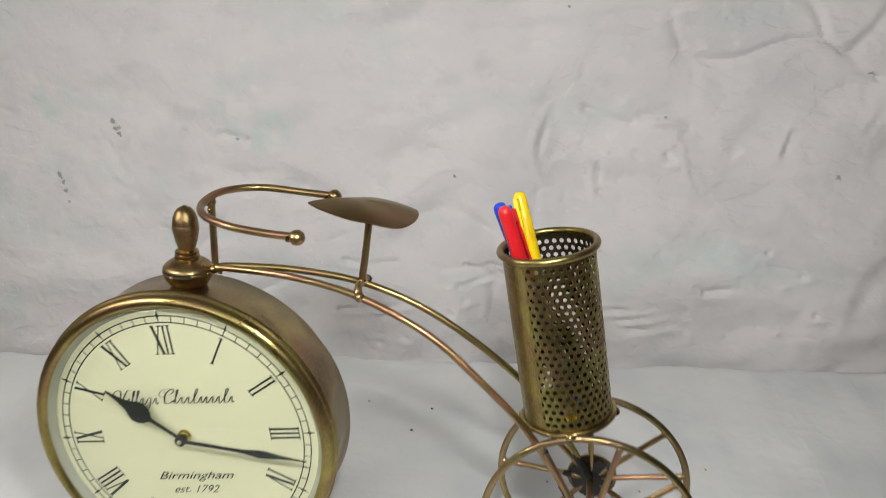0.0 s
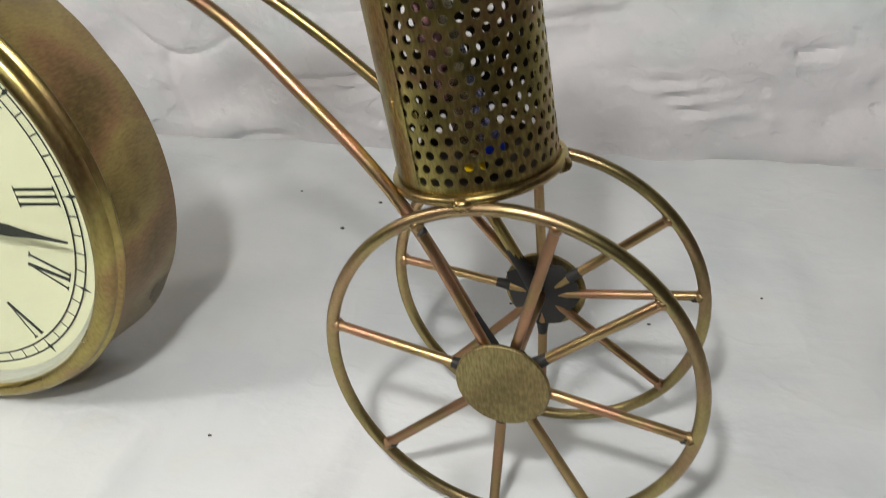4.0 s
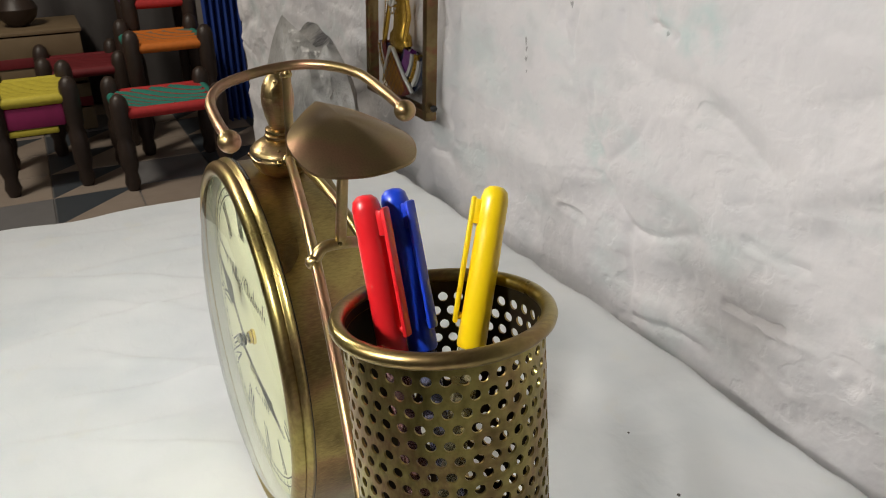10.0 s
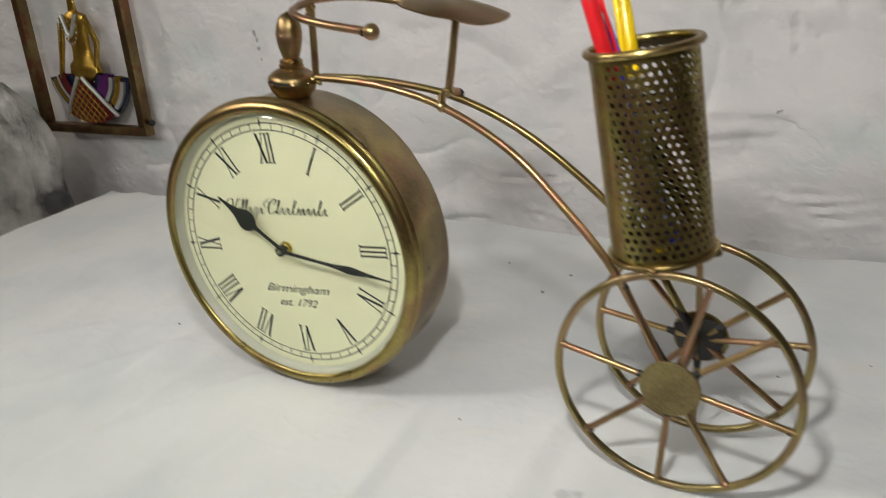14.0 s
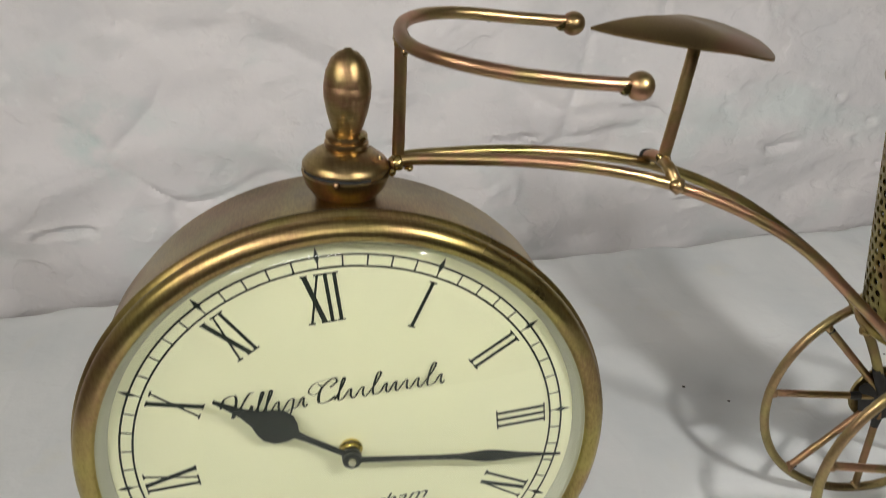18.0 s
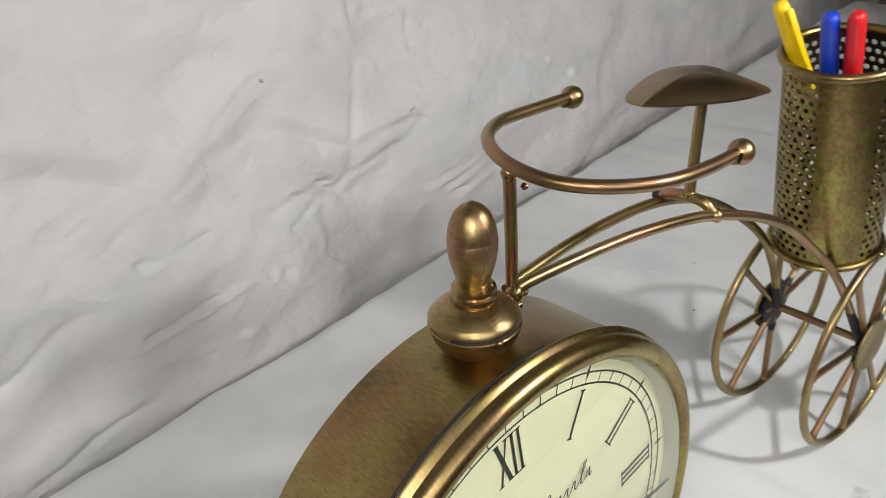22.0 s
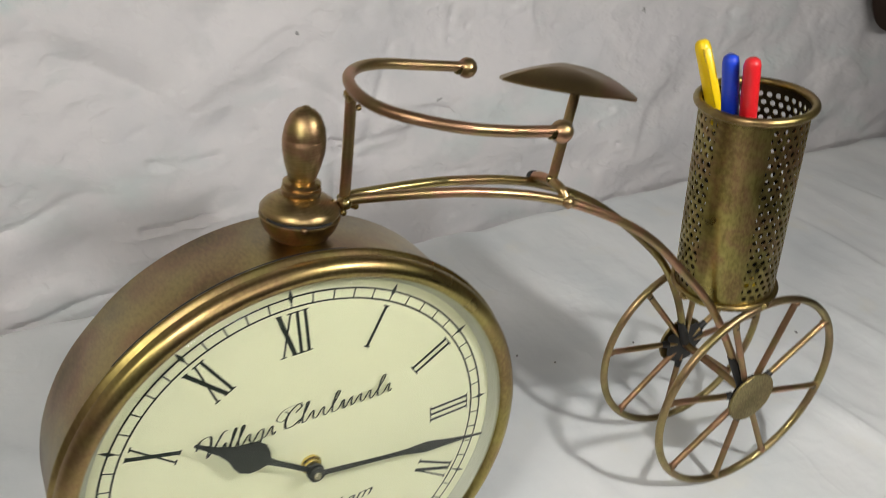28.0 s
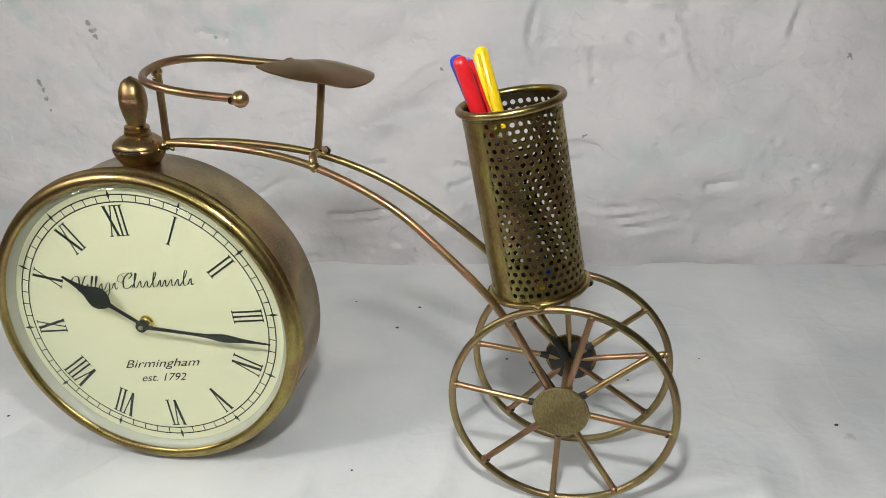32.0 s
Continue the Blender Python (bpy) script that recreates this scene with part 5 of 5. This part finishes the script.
stool(-2.90, -0.15, 0.26, 0.34, 0.365, WEAVE["yellow"], WEAVE["yellow"], WEAVE["yellow"], WEAVE["yellow"], "low dark wood stool with yellow woven seat and magenta apron", WEAVE["magenta"])
stool(-3.18, 0.402, 0.30, 0.34, 0.465, WEAVE["orange"], WEAVE["teal"], WEAVE["greygreen"], WEAVE["orange"], "dark wood stool with orange and grey-green woven seat")
stool(-3.58, 0.437, 0.26, 0.30, 0.590, WEAVE["red"], WEAVE["purple"], WEAVE["purple"], WEAVE["red"], "tall dark wood stool with red and purple woven seat")
stool(-3.36, 0.06, 0.30, 0.34, 0.36, WEAVE["maroon"], WEAVE["maroon"], WEAVE["maroon"], WEAVE["maroon"], "dark wood stool with maroon woven seat")
stool(-3.35, -0.62, 0.30, 0.34, 0.42, WEAVE["yellow"], WEAVE["magenta"], WEAVE["yellow"], WEAVE["magenta"], "dark wood stool with yellow and magenta woven seat")


def crate(x, y, w, d, h, z, label):
    c = thing("crate", pose(x, y, z), label, "crate", "crates behind the stools")
    for k in range(4):
        z0 = h * k / 4
        part("slat", box(new_bm(), 0, 0.014, -w / 2, w / 2, z0 + 0.004, z0 + h / 4 - 0.006, 0.002), CRATEW, c)
        part("slat", box(new_bm(), -d, -d + 0.014, -w / 2, w / 2, z0 + 0.004, z0 + h / 4 - 0.006, 0.002), CRATEW, c)
    for yy in (-w / 2, w / 2 - 0.014):
        part("side_panel", box(new_bm(), -d + 0.016, -0.002, yy, yy + 0.014, 0, h, 0.002), CRATEW, c)
    part("lid", box(new_bm(), -d - 0.01, 0.02, -w / 2 - 0.01, w / 2 + 0.01, h, h + 0.018, 0.003), CRATEW, c)
    for k in (0.30, 0.74):
        part("strap", box(new_bm(), 0.0145, 0.02, -w / 2, w / 2, k * h - 0.022, k * h + 0.022, 0.002), WEAVE["maroon"], c, "maroon strap")
    return c


crate(-3.75, -0.22, 0.62, 0.40, 0.46, -0.752, "pale slatted wooden crate with maroon straps on the floor")
crate(-3.80, -1.05, 0.60, 0.40, 0.45, -0.752, "pale slatted wooden crate standing on the floor")
for px, py, s in ((-3.9, -0.45, 1.0), (-3.92, -0.15, 0.8)):
    ob = link_mesh("pot", turned(new_bm(), [(0.0, 0.0), (0.05 * s, 0.0), (0.10 * s, 0.05 * s), (0.115 * s, 0.10 * s), (0.085 * s, 0.16 * s), (0.06 * s, 0.18 * s), (0.075 * s, 0.20 * s), (0.066 * s, 0.20 * s), (0.05 * s, 0.17 * s), (0.0, 0.165 * s)], 32), DARKWOOD)
    ob.matrix_world = pose(px, py, -0.752 + 0.478)
    tagged(ob, "dark round pot standing on the pale crate", "pot", "pots on the crate")


def drape(x, y0, y1, z0, z1, material, label):
    bm = new_bm()
    n, m = 40, 24
    for side in (0.0, 0.006):
        grid = [[bm.verts.new((x + side + 0.03 * math.sin(k * 0.9 + 0.3 * math.sin(j * 0.4)) * (0.4 + 0.6 * j / m), y0 + (y1 - y0) * k / n, z1 + (z0 - z1) * j / m)) for k in range(n + 1)] for j in range(m + 1)]
        for a, b in zip(grid, grid[1:]):
            for k in range(n):
                bm.faces.new((a[k], a[k + 1], b[k + 1], b[k]))
    return tagged(link_mesh("hanging_cloth", bm, material), label, "cloth")


drape(-3.55, 0.62, 0.80, -0.748, 0.60, WEAVE["blue"], "blue cloth hanging in folds down to the floor")
# added dark sheet that stands for the dark background behind the stools
drape(-4.22, -0.9, 0.62, -0.748, 0.8, DARKPANEL, "dark sheet added for the dark clutter at the far wall")

# ---- far end of the table ----
board = thing("dark_board", pose(0.905, 0.211, 0.0, 0, 3, 10.5), "dark grey board standing on edge on the cloth", "board")
part("panel", box(new_bm(), 0.0, 0.012, -0.42, 0.0, -0.002, 0.34, 0.002), DARKPANEL, board)
part("foot", box(new_bm(), 0.012, 0.060, -0.22, -0.20, -0.003, 0.012, 0.002), DARKPANEL, board)
plate = link_mesh("wall_plate", turned(new_bm(), [(0.0, 0.0), (0.045, 0.0), (0.068, 0.008), (0.072, 0.012), (0.068, 0.013), (0.044, 0.006), (0.0, 0.006)], 48), DARKWOOD)
plate.matrix_world = pose(0.862, 0.334, 0.193, 90, 0, 0)
tagged(plate, "dark brown round wooden plate hung on the wall", "plate")
ornament = thing("painted_ornament", pose(0.765, -0.055, -0.001, 0, 0, -12), "purple painted ornament with gold flowers on a black base", "ornament")
base = part("base", box(new_bm(), 0.0, 0.105, -0.20, 0.0, 0.0, 0.020, 0.003), BLACKF, ornament, "black base")
for v in base.data.vertices:
    f = 0.006 * v.co.z / 0.02
    v.co.x += -f if v.co.x < 0.05 else f
    v.co.y += f if v.co.y > -0.1 else -f
for k in range(12):
    yy = -0.012 - 0.0155 * k
    part("scallop", rod(new_bm(), [(-0.0035, yy + 0.0052 * math.cos(a), 0.004 + 0.0075 * math.sin(a)) for a in [math.pi * i / 8 for i in range(9)]], 0.0012, 6), CLOTH, base, "white painted arch")
bm = new_bm()
bmesh.ops.create_uvsphere(bm, u_segments=40, v_segments=24, radius=1.0)
for v in bm.verts:
    f = 1 + 0.10 * noise.noise(v.co * 2.2)
    v.co = Vector((0.048 + v.co.x * 0.050 * f, -0.080 + v.co.y * 0.095 * f, max(0.019, 0.072 + v.co.z * 0.060 * f)))
body = part("body", bm, ENAMEL["purple"], ornament, "purple painted body")
for k in range(26):
    a, e = -2.6 + 0.62 * (k % 9), 0.75 - 0.42 * (k // 9)
    d = Vector((-math.cos(a * 0.55) * math.cos(e), math.sin(a * 0.55) * math.cos(e), math.sin(e)))
    p = Vector((0.052 + d.x * 0.050, -0.085 + d.y * 0.095, 0.072 + d.z * 0.060))
    part("flower", blob(new_bm(), p, 0.0052, k, (0.6, 1, 1)), ENAMEL["gold" if k % 3 else "silver"], body, "small painted flower")
part("rim_leaf", blob(new_bm(), (0.002, -0.010, 0.025), 0.008, 4, (0.9, 1.5, 0.6)), WEAVE["yellow"], ornament, "yellow leaf shape")
part("saddle_cloth", blob(new_bm(), (0.02, -0.115, 0.088), 0.030, 9, (0.9, 1.3, 0.9)), WEAVE["orange"], ornament, "orange-brown painted cloth")

# made-up black bench that keeps the view past the front edge near black
bench = thing("bench", pose(0.35, -0.62, -0.752), "black fabric bench added to darken the view past the table edge", "bench")
part("seat_pad", box(new_bm(), -0.75, 0.75, -0.28, 0.33, 0.40, 0.50, 0.02), BLACKF, bench)
for bx in (-0.70, 0.66):
    for by in (-0.24, 0.24):
        part("leg", box(new_bm(), bx, bx + 0.04, by, by + 0.04, -0.003, 0.40, 0.003), DARKWOOD, bench)

# ---- floor tiles, seen beyond the table ----
tile_meshes = []
for n, (material, cut) in enumerate(((STONE, 0), (GREYT, 0), (SLATE, 1), (STONE, 1))):
    bm = new_bm()
    s = 0.148
    if cut:
        pts = [(-s, -s), (s, -s), (-s, s)]
    else:
        pts = [(-s, -s), (s, -s), (s, s), (-s, s)]
    lo = [bm.verts.new((a, b, 0.0)) for a, b in pts]
    hi = [bm.verts.new((a * 0.985, b * 0.985, 0.005)) for a, b in pts]
    bm.faces.new(hi)
    for k in range(len(pts)):
        bm.faces.new((lo[k], lo[(k + 1) % len(pts)], hi[(k + 1) % len(pts)], hi[k]))
    me = bpy.data.meshes.new("tile")
    bm.to_mesh(me)
    bm.free()
    me.materials.append(material)
    tile_meshes.append(me)
rnd = random.Random(11)
for i in range(10):
    for j in range(8):
        x, y = -4.15 + 0.3 * i, -1.2 + 0.3 * j
        kinds = [(rnd.choice((0, 1)), 0)] if rnd.random() < 0.45 else [(2, 0), (3, 180)]
        for k, turn in kinds:
            ob = new("tile", tile_meshes[k])
            ob.parent = floor
            ob.matrix_local = pose(x, y, -0.756, 0, 0, turn)
